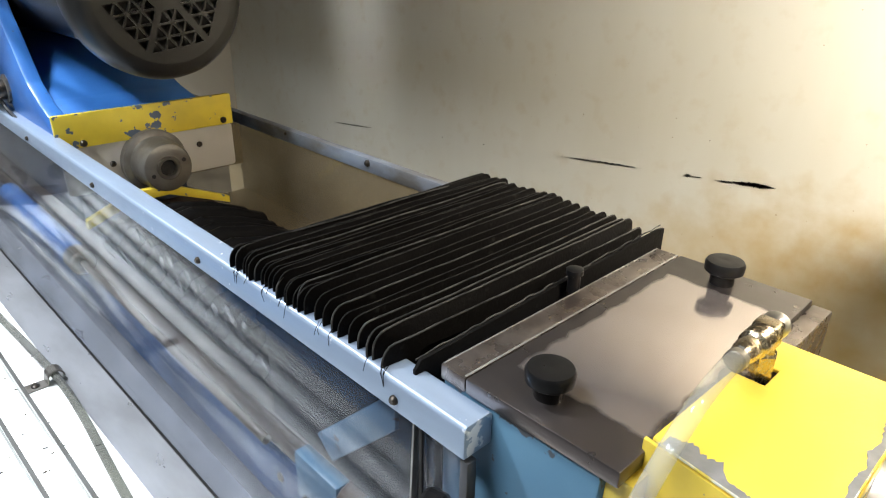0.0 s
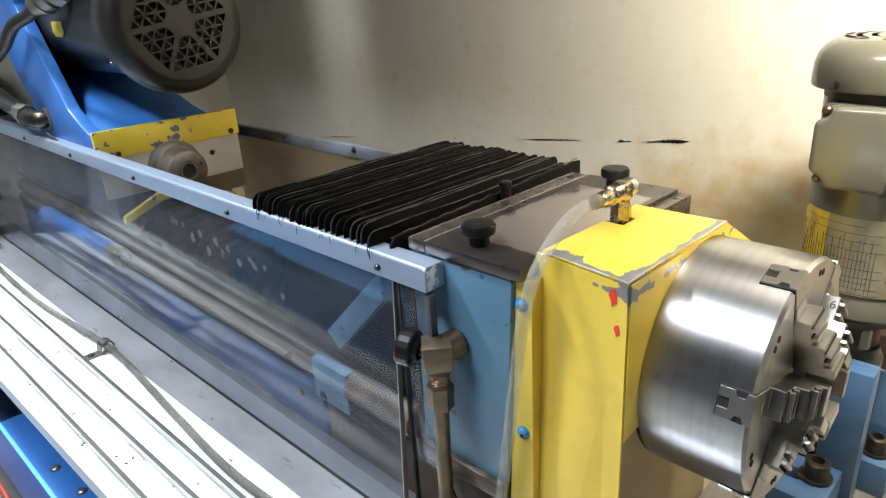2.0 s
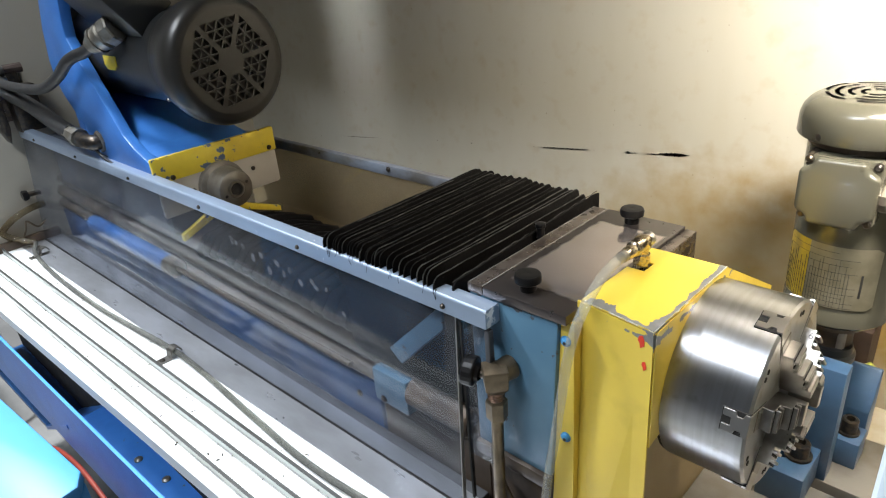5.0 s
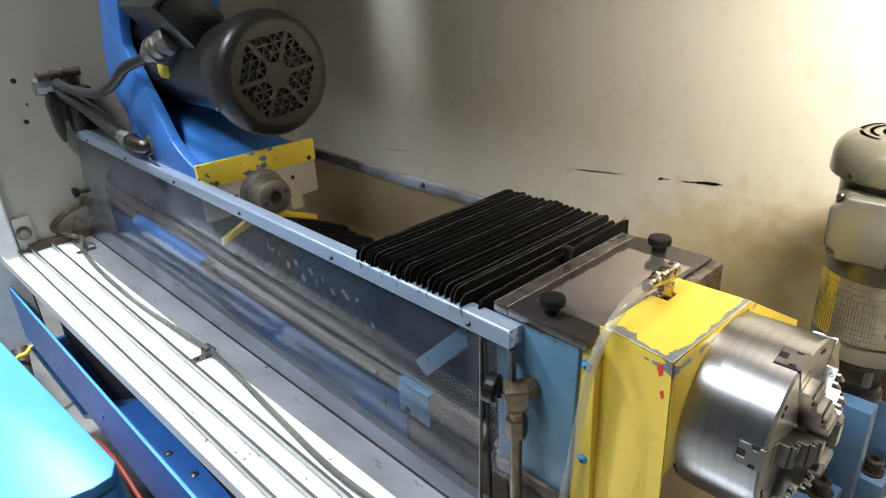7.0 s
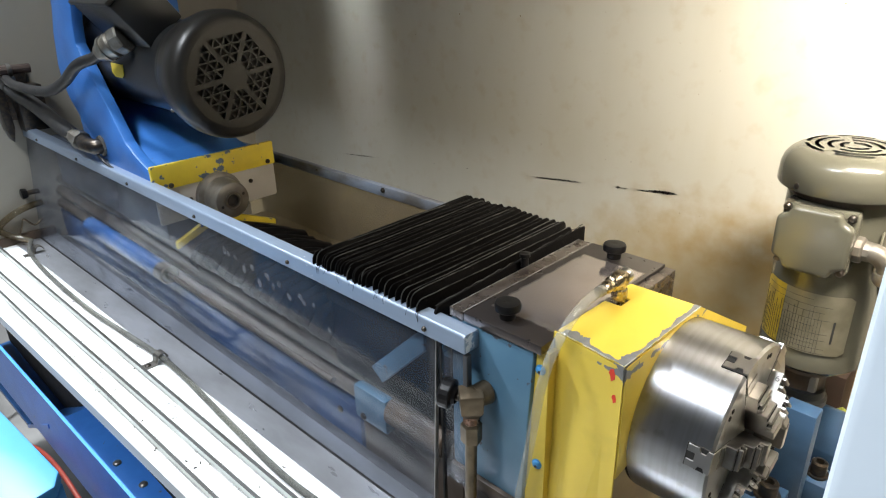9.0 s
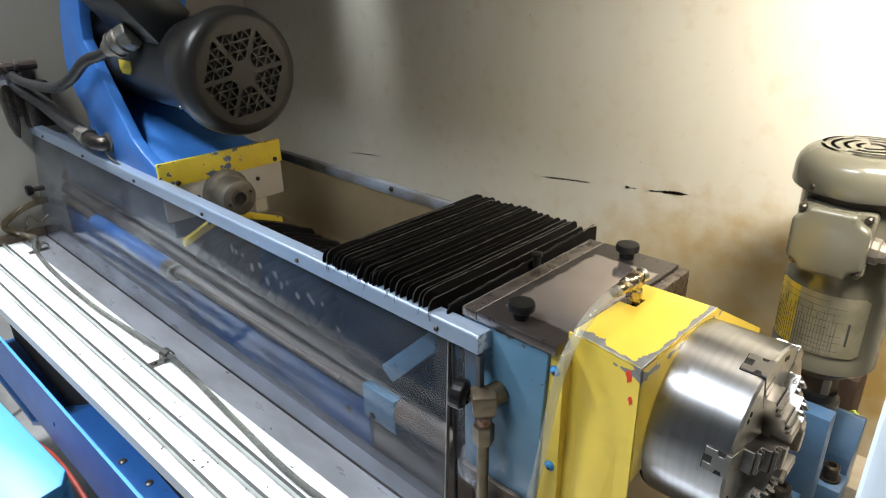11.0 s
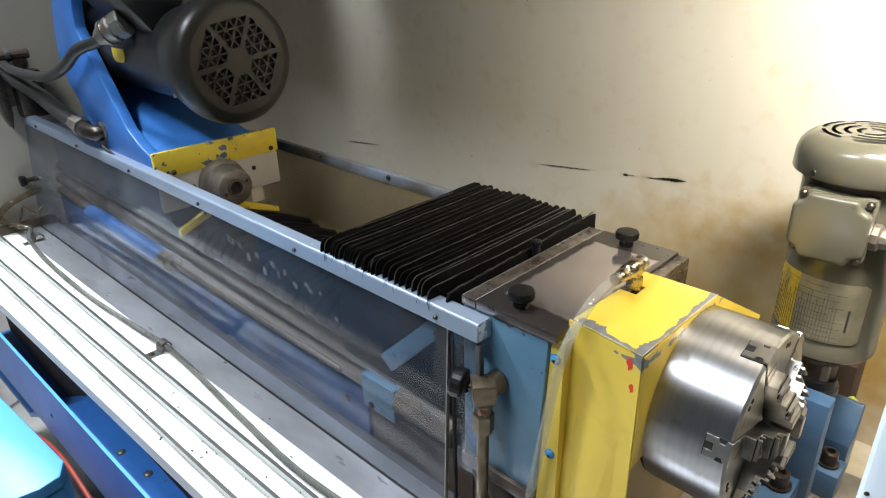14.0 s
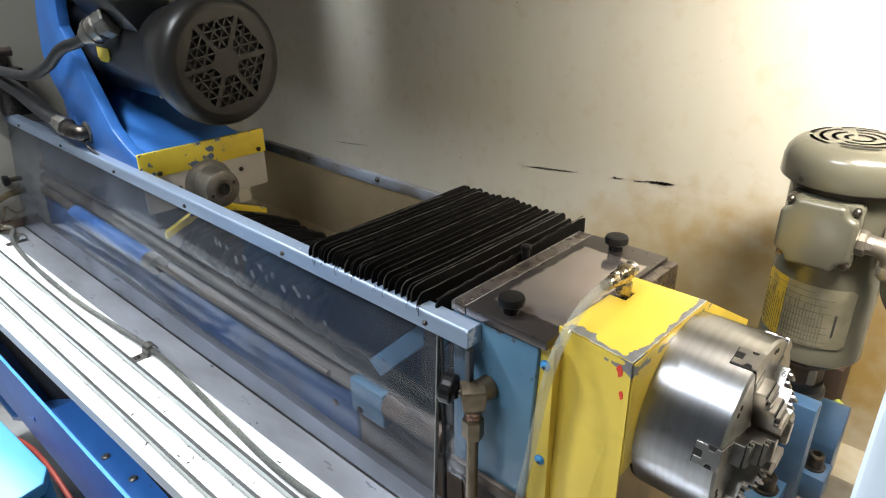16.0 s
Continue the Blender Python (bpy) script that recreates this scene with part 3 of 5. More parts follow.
part("bore", lathe(B(), (-0.93, SN[1], SN[2]), (1, 0, 0), [(0, 0.0148), (0.029, 0.0148)], 28), VOID, sp)
part("bore_ring", lathe(B(), (-0.92, SN[1], SN[2]), (1, 0, 0), [(0, 0.0199), (0.0275, 0.0199), (0.0275, 0.0150), (0.0, 0.0150)], 32, cap=False), STEEL, sp)
for a in (20, 200):
    part("pin_hole", lathe(B(), (-0.8945, SN[1] + 0.030 * math.cos(radians(a)), SN[2] + 0.030 * math.sin(radians(a))), (1, 0, 0), [(0, 0.0038), (0.0009, 0.0038)], 12), VOID, sp)

MY, MZ, MR = 0.143, 1.338, 0.130
mo = thing("grinding_motor", (-1.1, MY, 1.22), "dark enamelled electric motor with a slotted round fan cover", "electric motor")
part("body", lathe(B(), (-1.40, MY, MZ), (1, 0, 0), [(0, 0.13), (0.05, 0.13), (0.055, 0.112), (0.10, 0.104), (0.54, 0.102)], 56), MOTOR, mo)
cov = part("fan_cover", lathe(B(), (-0.91, MY, MZ), (1, 0, 0), [(0.0, 0.108), (0.030, 0.112), (0.036, 0.119), (0.085, MR), (0.108, MR), (0.120, MR - 0.003), (0.129, MR - 0.009), (0.134, MR - 0.018), (0.134, 0.097), (0.128, 0.097)], 64, cap=False), COVER, mo, "grey-brown rounded sheet fan cover")
cut = B()
S, inset, gap, X = 0.0219, 0.0016, 0.0068, -0.7755
h = S * math.sqrt(3) / 2


def on_face(p, depth=0.0):
    return cut.verts.new((X - depth, MY + p.x, MZ + p.y))


hub, corners = [], []
for k in range(6):
    mid = radians(38 + 60 * k)
    d = Vector((math.cos(mid), math.sin(mid)))
    side = Vector((-d.y, d.x))

    def at(row, step):
        return d * (gap + row * h) + side * (step - row / 2) * S
    hub += [at(1, 0), at(1, 1)]
    corners.append((at(1, 0), at(4, 0), at(4, 4), at(1, 1)))
    for row in range(1, 4):
        for c in range(2 * row + 1):
            q = c // 2
            tri = [at(row, q), at(row + 1, q + 1), at(row + 1, q)] if c % 2 == 0 else [at(row, q), at(row, q + 1), at(row + 1, q + 1)]
            g = (tri[0] + tri[1] + tri[2]) / 3
            f = 1 - inset / (h / 3)
            o = [on_face(p) for p in tri]
            i_ = [on_face(g + (p - g) * f) for p in tri]
            j_ = [on_face(g + (p - g) * f, 0.003) for p in tri]
            for e in range(3):
                w = (e + 1) % 3
                cut.faces.new((o[e], o[w], i_[w], i_[e]))
                cut.faces.new((i_[e], i_[w], j_[w], j_[e]))
cut.faces.new([on_face(p) for p in hub])


def rim_arc(p, q, n=8):
    a, b = math.atan2(p.y, p.x), math.atan2(q.y, q.x)
    b += math.tau if b < a else 0
    return [Vector((math.cos(a + (b - a) * t / n), math.sin(a + (b - a) * t / n))) * 0.1035 for t in range(n + 1)]


for k in range(6):
    i0, o0, o1, i1 = corners[k]
    n0, m0 = corners[(k + 1) % 6][0], corners[(k + 1) % 6][1]
    cut.faces.new([on_face(p) for p in (i1, o1, m0, n0)])
    cut.faces.new([on_face(p) for p in [o1, o0] + rim_arc(o0, o1)])
    cut.faces.new([on_face(p) for p in [m0, o1] + rim_arc(o1, m0, 3)])
part("grille", cut, COVER, cov, "triangular lattice grille", smooth=10)
part("dark_fan", lathe(B(), (-0.80, MY, MZ), (1, 0, 0), [(0, 0.095), (0.002, 0.095), (0.004, 0.03), (0.012, 0.02)], 32), VOID, mo)
for a in range(9):
    t = math.tau * a / 9
    b = box(B(), -0.797, -0.785, -0.0015, 0.0015, 0.02, 0.088)
    bmesh.ops.transform(b, matrix=Matrix.Translation((0, MY, MZ)) @ Matrix.Rotation(t, 4, "X"), verts=b.verts)
    part("fan_blade", b, MOTOR, mo)
for a in (215, 238, 325):
    t = radians(a)
    d = Vector((0, math.cos(t), math.sin(t)))
    part("cover_screw", screw(B(), Vector((-0.885, MY, MZ)) + d * 0.1165, d, 0.0045, 0.004), ZINC, cov)
JT = Matrix.Translation((0, MY, MZ)) @ Matrix.Rotation(radians(38), 4, "X")
jb = part("terminal_box", box(B(), -1.16, -0.955, -0.036, 0.065, 0.09, 0.205, 0.006, turn=JT), MOTOR, mo, "dark angular terminal box")
part("lid", box(B(), -1.163, -0.952, -0.039, 0.068, 0.205, 0.215, 0.003, turn=JT), COVER, jb)
tg = part("tag", prism(B(), [(-1.150, 0.036), (-1.085, 0.036), (-1.085, 0.016), (-1.098, 0.006), (-1.137, 0.006), (-1.150, 0.016)], "y", -0.002, 0.0), YELLOW_OLD, mo, "small yellow warning tag")
bmesh_tag = tg.data
bmesh_tag.transform(Matrix.Translation((0.0, MY - 0.1045, MZ - 0.025)) @ Matrix.Rotation(radians(-2), 4, "X"))

GL = Vector((-1.065, 0.014, 1.392))
gl = thing("cable_gland", GL, "grey zinc conduit connector on the motor terminal box", "cable gland")
gd = Vector((-0.62, -0.45, -0.38)).normalized()
part("nut", lathe(B(), GL - gd * 0.045, gd, [(0, 0.028), (0.004, 0.0315), (0.022, 0.0315), (0.024, 0.026), (0.032, 0.026)], 8), ZINC, gl, smooth=20)
part("clamp", lathe(B(), GL - gd * 0.016, gd, [(0, 0.026), (0.004, 0.029), (0.012, 0.029), (0.013, 0.026), (0.022, 0.026), (0.023, 0.029), (0.030, 0.028), (0.038, 0.022), (0.050, 0.0165)], 24), ZINC, gl)
tagged(part("motor_cable", hose(B(), [GL + gd * 0.02, GL + gd * 0.05 + Vector((-0.03, 0.01, -0.005)), (-1.20, -0.02, 1.345), (-1.29, -0.03, 1.300), (-1.42, -0.04, 1.266), (-1.64, -0.05, 1.260), (-1.80, -0.035, 1.262)], 0.013), CABLE), "dark grey motor cable running to the wall bracket", "cable")
EL = Vector((-1.235, 0.002, 1.146))
el = thing("hose_elbow", EL, "oily steel elbow fitting on the wheelhead", "pipe fitting")
part("elbow", hose(B(), [EL + Vector((0.0, 0.02, 0)), EL + Vector((0.0, -0.008, 0)), EL + Vector((-0.03, -0.02, 0.002)), EL + Vector((-0.07, -0.02, 0.006))], 0.019, 14), BOLT, el)
part("nut", lathe(B(), EL + Vector((-0.06, -0.02, 0.005)), (-1, 0, 0.1), [(0, 0.024), (0.03, 0.024), (0.032, 0.019), (0.07, 0.0205)], 8), ZINC, el, smooth=20)
part("flange", lathe(B(), EL + Vector((0, 0.012, 0)), (0, -1, 0), [(0, 0.027), (0.012, 0.027), (0.014, 0.022)], 8), NOSE, el)
tagged(part("sensor_wire", hose(B(), [EL + Vector((0.0, -0.012, -0.018)), (-1.20, -0.008, 1.112), (-1.12, -0.004, 1.096), (-1.02, -0.006, 1.084)], 0.0035, 8), CABLE), "thin black wire from the elbow fitting", "wire")
tagged(part("hydraulic_hose", hose(B(), [EL + Vector((-0.12, -0.02, 0.011)), (-1.45, -0.022, 1.175), (-1.60, -0.025, 1.205), (-1.75, -0.03, 1.225), (-1.83, -0.03, 1.24)], 0.020), CABLE), "black hydraulic hose from the wall bracket", "hose")
tagged(part("hydraulic_hose", hose(B(), [(-1.83, -0.02, 1.21), (-1.70, 0.03, 1.17), (-1.58, 0.045, 1.09), (-1.50, 0.05, 0.98)], 0.012), CABLE), "thin black hose dropping behind the guard", "hose")

wb = thing("hose_bracket", (-1.86, -0.03, 1.20), "dark bracket with brass fittings bolted to the end wall", "hose bracket")
part("plate", box(B(), -1.870, -1.858, -0.055, 0.035, 1.13, 1.29, 0.003), BOLT, wb)
part("arm", prism(B(), [(-0.060, 1.25), (-0.045, 1.25), (-0.045, 1.12), (-0.055, 1.075), (-0.066, 1.11), (-0.072, 1.19)], "x", -1.858, -1.80, 0.002), BOLT, wb)
part("block", box(B(), -1.858, -1.80, -0.02, 0.055, 1.10, 1.235, 0.004), BOLT, wb)
part("fitting", lathe(B(), (-1.80, -0.085, 1.285), (0, 1, 0), [(0, 0.013), (0.035, 0.013), (0.036, 0.017), (0.06, 0.017), (0.062, 0.014), (0.12, 0.014)], 10), BROWN, wb, smooth=20)
part("clamp", lathe(B(), (-1.812, -0.10, 1.252), (0, 1, 0), [(0, 0.018), (0.004, 0.025), (0.030, 0.026), (0.032, 0.021), (0.046, 0.021), (0.048, 0.024), (0.060, 0.022), (0.064, 0.016), (0.09, 0.016)], 8), STEEL, wb, "bright steel hose nut", smooth=20)
part("hose_clip", lathe(B(), (-1.80, -0.028, 1.285), (0, 1, 0), [(0, 0.0178), (0.001, 0.0190), (0.012, 0.0190), (0.013, 0.0178)], 20), CLIP, wb, "worm-drive hose clip")

# ---- bellows ----
be = thing("bellows", (-0.2, 0.17, 1.05), "black pleated cloth way bellows with frayed grey edges, pushed together", "bellows")
random.seed(5)
xs, x = [], -0.331
while x < -0.080:
    xs.append(x)
    x += (0.0072 if x < -0.20 else 0.0120) + random.uniform(-0.0016, 0.0016)
for i, x in enumerate(xs):
    bm = B()
    loose = x > -0.19
    top = 1.1275 + random.uniform(-0.0022, 0.0022) - (0.006 if i == len(xs) - 1 else 0)
    y0, y1 = -0.012 + random.uniform(-0.003, 0.003), 0.357 + random.uniform(-0.004, 0.004)
    lean, ph, bow = random.uniform(-0.003, 0.003), random.uniform(0, 9), random.uniform(-0.003, 0.003)
    line = [(y0, 1.1062), (y0 + 0.0002, top - 0.013), (y0 + 0.0022, top - 0.0065), (y0 + 0.006, top - 0.0025), (y0 + 0.012, top)]
    line += [(y0 + 0.012 + (y1 - y0 - 0.024) * k / 16, top + 0.0009 * math.sin(k * 0.8 + ph)) for k in range(1, 16)]
    line += [(y1 - 0.011, top), (y1 - 0.004, top - 0.0035), (y1 - 0.001, top - 0.011), (y1, 1.085)]
    rows_ = []
    for y, z in line:
        s_ = (y - y0) / (y1 - y0)
        wob = bow * math.sin(math.pi * s_) + 0.0007 * math.sin(y * 37 + ph) + 0.0003 * math.sin(y * 120 + ph * 2)
        q = Vector((0, (y0 + y1) / 2 - y, 1.05 - z)).normalized() * 0.034
        d = 0.0034 if not loose else 0.0050
        rows_.append([Vector((x + lean + wob + 0.0005, y, z)), Vector((x + lean + wob - 0.0005, y, z)), Vector((x - d, y + q.y, z + q.z)), Vector((x + d, y + q.y, z + q.z))])
    vs = [[bm.verts.new(p) for p in r] for r in rows_]
    for a, b in zip(vs, vs[1:]):
        bm.faces.new((a[1], a[2], b[2], b[1]))
        bm.faces.new((a[0], b[0], b[3], a[3]))
        bm.faces.new((a[0], a[1], b[1], b[0]))
    fo = part("fold", bm, RUBBER, be, smooth=60)
    worn = i % 5 == 1 or i >= len(xs) - 4
    part("hem", hose(B(), [r[0] * 0.5 + r[1] * 0.5 for r in rows_], 0.0009 if worn else 0.0007, 6, 2), HEM if worn else HEM_DARK, fo)
part("end_plate", prism(B(), [(0.0, 1.06), (0.0, 1.110), (0.006, 1.117), (0.10, 1.120), (0.35, 1.127), (0.362, 1.125), (0.362, 1.06)], "x", -0.0705, -0.0670, 0.0008), RUBBER, be, "black upright end plate")
part("inner_core", box(B(), -0.338, -0.075, 0.01, 0.335, 1.03, 1.090, 0.004), RUBBER, be)
for k in range(18):
    x, y = random.uniform(-0.32, -0.08), -0.0125 + random.uniform(-0.002, 0.002)
    part("loose_thread", hose(B(), [(x, y, 1.112), (x + random.uniform(-0.002, 0.002), y - 0.004, 1.106), (x + random.uniform(-0.004, 0.004), y - 0.005, 1.101 + random.uniform(-0.006, 0.003))], 0.0003, 4, 3), RUBBER, be)
random.seed(31)
part("frayed_edge", hose(B(), [(-0.0715, 0.004 + 0.355 * k / 40, 1.1172 + 0.0105 * k / 40 + random.uniform(-0.0012, 0.0012)) for k in range(41)], 0.0008, 5, 2), HEM, be, "grey frayed edge of the end plate")
part("peg", lathe(B(), (-0.058, 0.183, 1.116), (0, 0, 1), [(0, 0.006), (0.016, 0.006), (0.017, 0.008), (0.022, 0.008), (0.023, 0.006)], 18), BLACK, be)

lo = thing("way_bellows", (-0.62, 0.18, 0.9), "black sagging lower bellows over the bed ways", "bellows")
random.seed(8)
for i in range(17):
    x0 = -0.898 + i * 0.0335
    bm = B()
    dz = -0.02 * math.sin(min(1.0, i / 9) * 1.2) + random.uniform(-0.004, 0.004) - (0.028, 0.020, 0.010, 0.004)[min(i, 3)]
    roof = [(0.030, 0.945), (0.026, 0.962), (0.050, 0.990), (0.14, 1.004), (0.20, 0.990), (0.262, 0.965), (0.275, 0.93), (0.275, 0.90)]
    rings = []
    for k in range(7):
        a = math.pi * k / 6
        up = 0.022 * math.sin(a)
        cx, cz = 0.15, 0.85
        rings.append([bm.verts.new((x0 + 0.0168 - 0.0168 * math.cos(a), cx + (y - cx) * (1 + up * 1.5), cz + (z + dz - cz) * (1 + up * 6.5) * 0.93)) for y, z in roof])
    for r0, r1 in zip(rings, rings[1:]):
        for q in range(len(roof) - 1):
            bm.faces.new((r0[q], r0[q + 1], r1[q + 1], r1[q]))
    part("fold", bm, RUBBER, lo, smooth=60)
part("wiper", prism(B(), [(0.008, 0.960), (0.008, 0.976), (0.084, 1.008), (0.150, 1.008), (0.262, 0.961), (0.262, 0.948), (0.150, 0.990), (0.088, 0.990)], "x", -0.912, -0.900, 0.001), YELLOW_OLD, lo, "yellow painted wiper strip")

# ---- headstock ----
hs = thing("headstock", (0.03, 0.16, 0.62), "faded blue headstock housing with a stained steel top", "headstock")
hb = box(B(), -0.050, 0.0880, 0.012, 0.300, 0.860, 1.108, 0.003)
for v in hb.verts:
    if v.co.x > 0.05:
        v.co.x -= 0.013 * (1.108 - v.co.z) / 0.26
part("body", hb, BLUE_BOX, hs)
part("ledge", box(B(), -0.052, 0.0735, 0.006, 0.300, 0.838, 0.860, 0.003), BED, hs, "oily brown ledge under the housing")
part("base", box(B(), -0.048, 0.0700, 0.030, 0.296, 0.605, 0.838, 0.003), RUST, hs, "grimy dark base casting")
part("steel_strip", box(B(), -0.0505, -0.026, 0.010, 0.318, 1.108, 1.1205, 0.001), DARKSTEEL, hs)
part("worn_edge", box(B(), -0.0282, -0.0262, 0.012, 0.317, 1.1202, 1.1209, 0.0003), TABLE, hs, "rubbed bright edge of the strip")
part("worn_edge", box(B(), -0.0503, -0.0490, 0.012, 0.317, 1.1202, 1.1208, 0.0003), TABLE, hs)
lid = part("lid", box(B(), -0.0245, 0.101, 0.009, 0.318, 1.1085, 1.1215, 0.0015), LID, hs, "dark stained steel lid with a polished centre")
part("back_cover", box(B(), 0.1015, 0.118, 0.16, 0.318, 1.04, 1.1175, 0.0015), DARKSTEEL, hs)
for x, y in ((0.027, 0.037), (0.031, 0.289)):
    kb = part("knob", lathe(B(), (x, y, 1.1215), (0, 0, 1), [(0, 0.0105), (0.002, 0.0108), (0.010, 0.0104), (0.0115, 0.0155), (0.013, 0.0172), (0.020, 0.0176), (0.0228, 0.0160), (0.0236, 0.0105), (0.0230, 0)], 32, cap=False), BLACK, lid, "black plastic knob")

# ---- brass pipe ----
bp_ = thing("oil_pipe", (0.012, -0.02, 0.62), "tarnished brass oil pipe with an elbow fitting", "pipe")
PX, PY = 0.011, -0.0165
part("pipe", rod(B(), (PX - 0.007, PY + 0.002, 0.62), (PX, PY, 0.970), 0.0083, 20), BRASS, bp_)
part("nut", lathe(B(), (PX, PY, 0.946), (0, 0, 1), [(0, 0.009), (0.003, 0.0145), (0.030, 0.0148), (0.033, 0.0125)], 6), BRASS, bp_, smooth=15)
part("thread", lathe(B(), (PX, PY, 0.978), (0, 0, 1), [(0, 0.0095), (0.002, 0.0112), (0.0035, 0.0098), (0.005, 0.0112), (0.0065, 0.0098), (0.008, 0.0112), (0.0095, 0.0098), (0.014, 0.0095)], 24), COPPER, bp_, "copper-coloured thread", smooth=20)
eb = lathe(B(), (0, 0, 0), (0, 0, 1), [(0, 0.0120), (0.010, 0.0208), (0.036, 0.0226), (0.0385, 0.0212)], 4)
bmesh.ops.bevel(eb, geom=eb.edges[:], offset=0.0014, segments=2, affect="EDGES", profile=0.5)
bmesh.ops.transform(eb, matrix=Matrix.Translation((PX, PY, 0.990)) @ Matrix.Rotation(radians(48), 4, "Z"), verts=eb.verts)
part("elbow_body", eb, BRASS, bp_, "forged brass elbow block", smooth=20)
part("boss", lathe(B(), (PX, PY + 0.008, 1.015), (0.25, 1, 0.05), [(0, 0.0150), (0.016, 0.0165), (0.020, 0.0165), (0.022, 0.0150)], 24), BRASS, bp_)
tagged(part("drain_tube", hose(B(), [(-0.02, 0.004, 0.842), (0.005, -0.004, 0.815), (0.026, -0.008, 0.785), (0.034, -0.006, 0.74), (0.036, 0.0, 0.66)], 0.0055), DARKSTEEL), "thin dark drain tube bent down beside the pipe", "tube")
kn = thing("clamping_screw", (-0.024, -0.010, 1.00), "black plastic clamping screw beside the guard", "clamping screw")
part("head", lathe(B(), (-0.0140, -0.0170, 1.0085), (-1, -0.35, 0.12), [(0, 0.011), (0.004, 0.014), (0.006, 0.0195), (0.008, 0.0208), (0.020, 0.0208), (0.023, 0.0190), (0.0235, 0)], 20, cap=False), BLACK, kn, smooth=15)
part("stud", rod(B(), (0.006, -0.010, 1.006), (-0.015, -0.0173, 1.0086), 0.006), BOLT, kn)
sb = thing("guard_cheek", (-0.04, 0.0, 0.76), "clear plastic cheek in a dull metal edging beside the guard", "guard cheek")
cheek = part("plate", box(B(), -0.0475, -0.006, -0.0105, -0.0065, 0.85, 1.075, 0.001), PANEL, sb, "dusty clear plastic cheek")
part("channel", box(B(), -0.0515, -0.0475, -0.0115, -0.0055, 0.76, 1.075, 0.0008), VOID, sb, "dark edging channel")
part("edge_bar", box(B(), -0.0058, 0.002, -0.014, -0.0045, 0.99, 1.075, 0.001), GREYSTEEL, sb)

cheek.visible_shadow = False

# ---- yellow chuck guard ----
yg = thing("chuck_guard", (0.15, 0.12, 0.62), "yellow painted sheet steel chuck guard, chipped along its edges", "chuck guard")
part("top", prism(B(), [(0.105, 0.021), (0.137, 0.021), (0.170, 0.021), (0.203, 0.021), (0.203, 0.080), (0.2035, 0.140), (0.204, 0.207), (0.105, 0.207), (0.105, 0.166), (0.128, 0.166), (0.128, 0.141), (0.105, 0.141), (0.105, 0.080)], "z", 1.1165, 1.1195, 0.0008), YELLOW, yg)
part("front", box(B(), 0.1005, 0.204, 0.0190, 0.0220, 0.55, 1.1165), YELLOW, yg)
face = [(0.0235, 0.930), (0.0240, 1.1295), (0.207, 1.1295), (0.40, 1.016), (0.40, 0.94), (0.250, 0.930), (0.161, 0.91), (0.058, 0.979)]
CY, CZ, CR = 0.1606, 1.0113, 0.1154
bm = B()
ring_o, ring_i = [], []
turns = sorted([math.tau * k / 48 for k in range(48)] + [math.atan2(z - CZ, y - CY) % math.tau for y, z in face])
N = len(turns)
for t in turns:
    d = Vector((math.cos(t), math.sin(t)))
    best = 9.0
    c = Vector((CY, CZ))
    for a, b in zip(face, face[1:] + face[:1]):
        a, b = Vector(a), Vector(b)
        e = b - a
        det = d.x * -e.y + d.y * e.x
        if abs(det) < 1e-9:
            continue
        q = a - c
        s = (q.x * -e.y + q.y * e.x) / det
        u = (d.x * q.y - d.y * q.x) / det
        if s > 0 and -1e-6 <= u <= 1 + 1e-6:
            best = min(best, s)
    ring_o.append(c + d * best)
    ring_i.append(c + d * min(0.1159, best * 0.99))
vo = [[bm.verts.new((xx, p.x, p.y)) for p in r] for xx in (0.201, 0.204) for r in (ring_o, ring_i)]
for k in range(N):
    w = (k + 1) % N
    bm.faces.new((vo[0][k], vo[0][w], vo[1][w], vo[1][k]))
    bm.faces.new((vo[2][k], vo[3][k], vo[3][w], vo[2][w]))
    bm.faces.new((vo[0][k], vo[2][k], vo[2][w], vo[0][w]))
    bm.faces.new((vo[1][k], vo[1][w], vo[3][w], vo[3][k]))
part("face_plate", bm, YELLOW, yg)
part("slope", prism(B(), [(0.2075, 1.1280), (0.2075, 1.1318), (0.402, 1.0180), (0.402, 1.0145)], "x", 0.12, 0.2038), YELLOW, yg)
part("backing", box(B(), 0.108, 0.150, 0.065, 0.37, 0.606, 1.03, 0.002), CREAM_TAN, yg, "tan painted housing behind the chuck")
fl = B()
low = [fl.verts.new((x, y, 0.60)) for x, y in ((0.0640, 0.0182), (0.106, 0.0186), (0.106, 0.0225), (0.0640, 0.0225))]
high = [fl.verts.new((x, y, 1.1075)) for x, y in ((0.0885, 0.0182), (0.106, 0.0186), (0.106, 0.0400), (0.0885, 0.0400))]
fl.faces.new(low)
fl.faces.new(high)
for k in range(4):
    fl.faces.new((low[k], low[(k + 1) % 4], high[(k + 1) % 4], high[k]))
part("flange", fl, YELLOW, yg, "folded yellow flange lapping over the headstock", smooth=60)
for z in (0.936, 1.082):
    bt = part("bolt", lathe(B(), (0.0950, 0.0182, z), (0.1, -1, 0.05), [(0, 0.0072), (0.0012, 0.0072), (0.0014, 0.0056), (0.0035, 0.0050), (0.0048, 0.0032), (0.0050, 0)], 20, cap=False), BLUE_CLEAN, yg, "blue-painted bolt")
    part("socket", lathe(B(), (0.0958, 0.0144, z - 0.001), (0.1, -1, 0.05), [(0, 0.0023), (0.0014, 0.0023)], 8), VOID, bt)
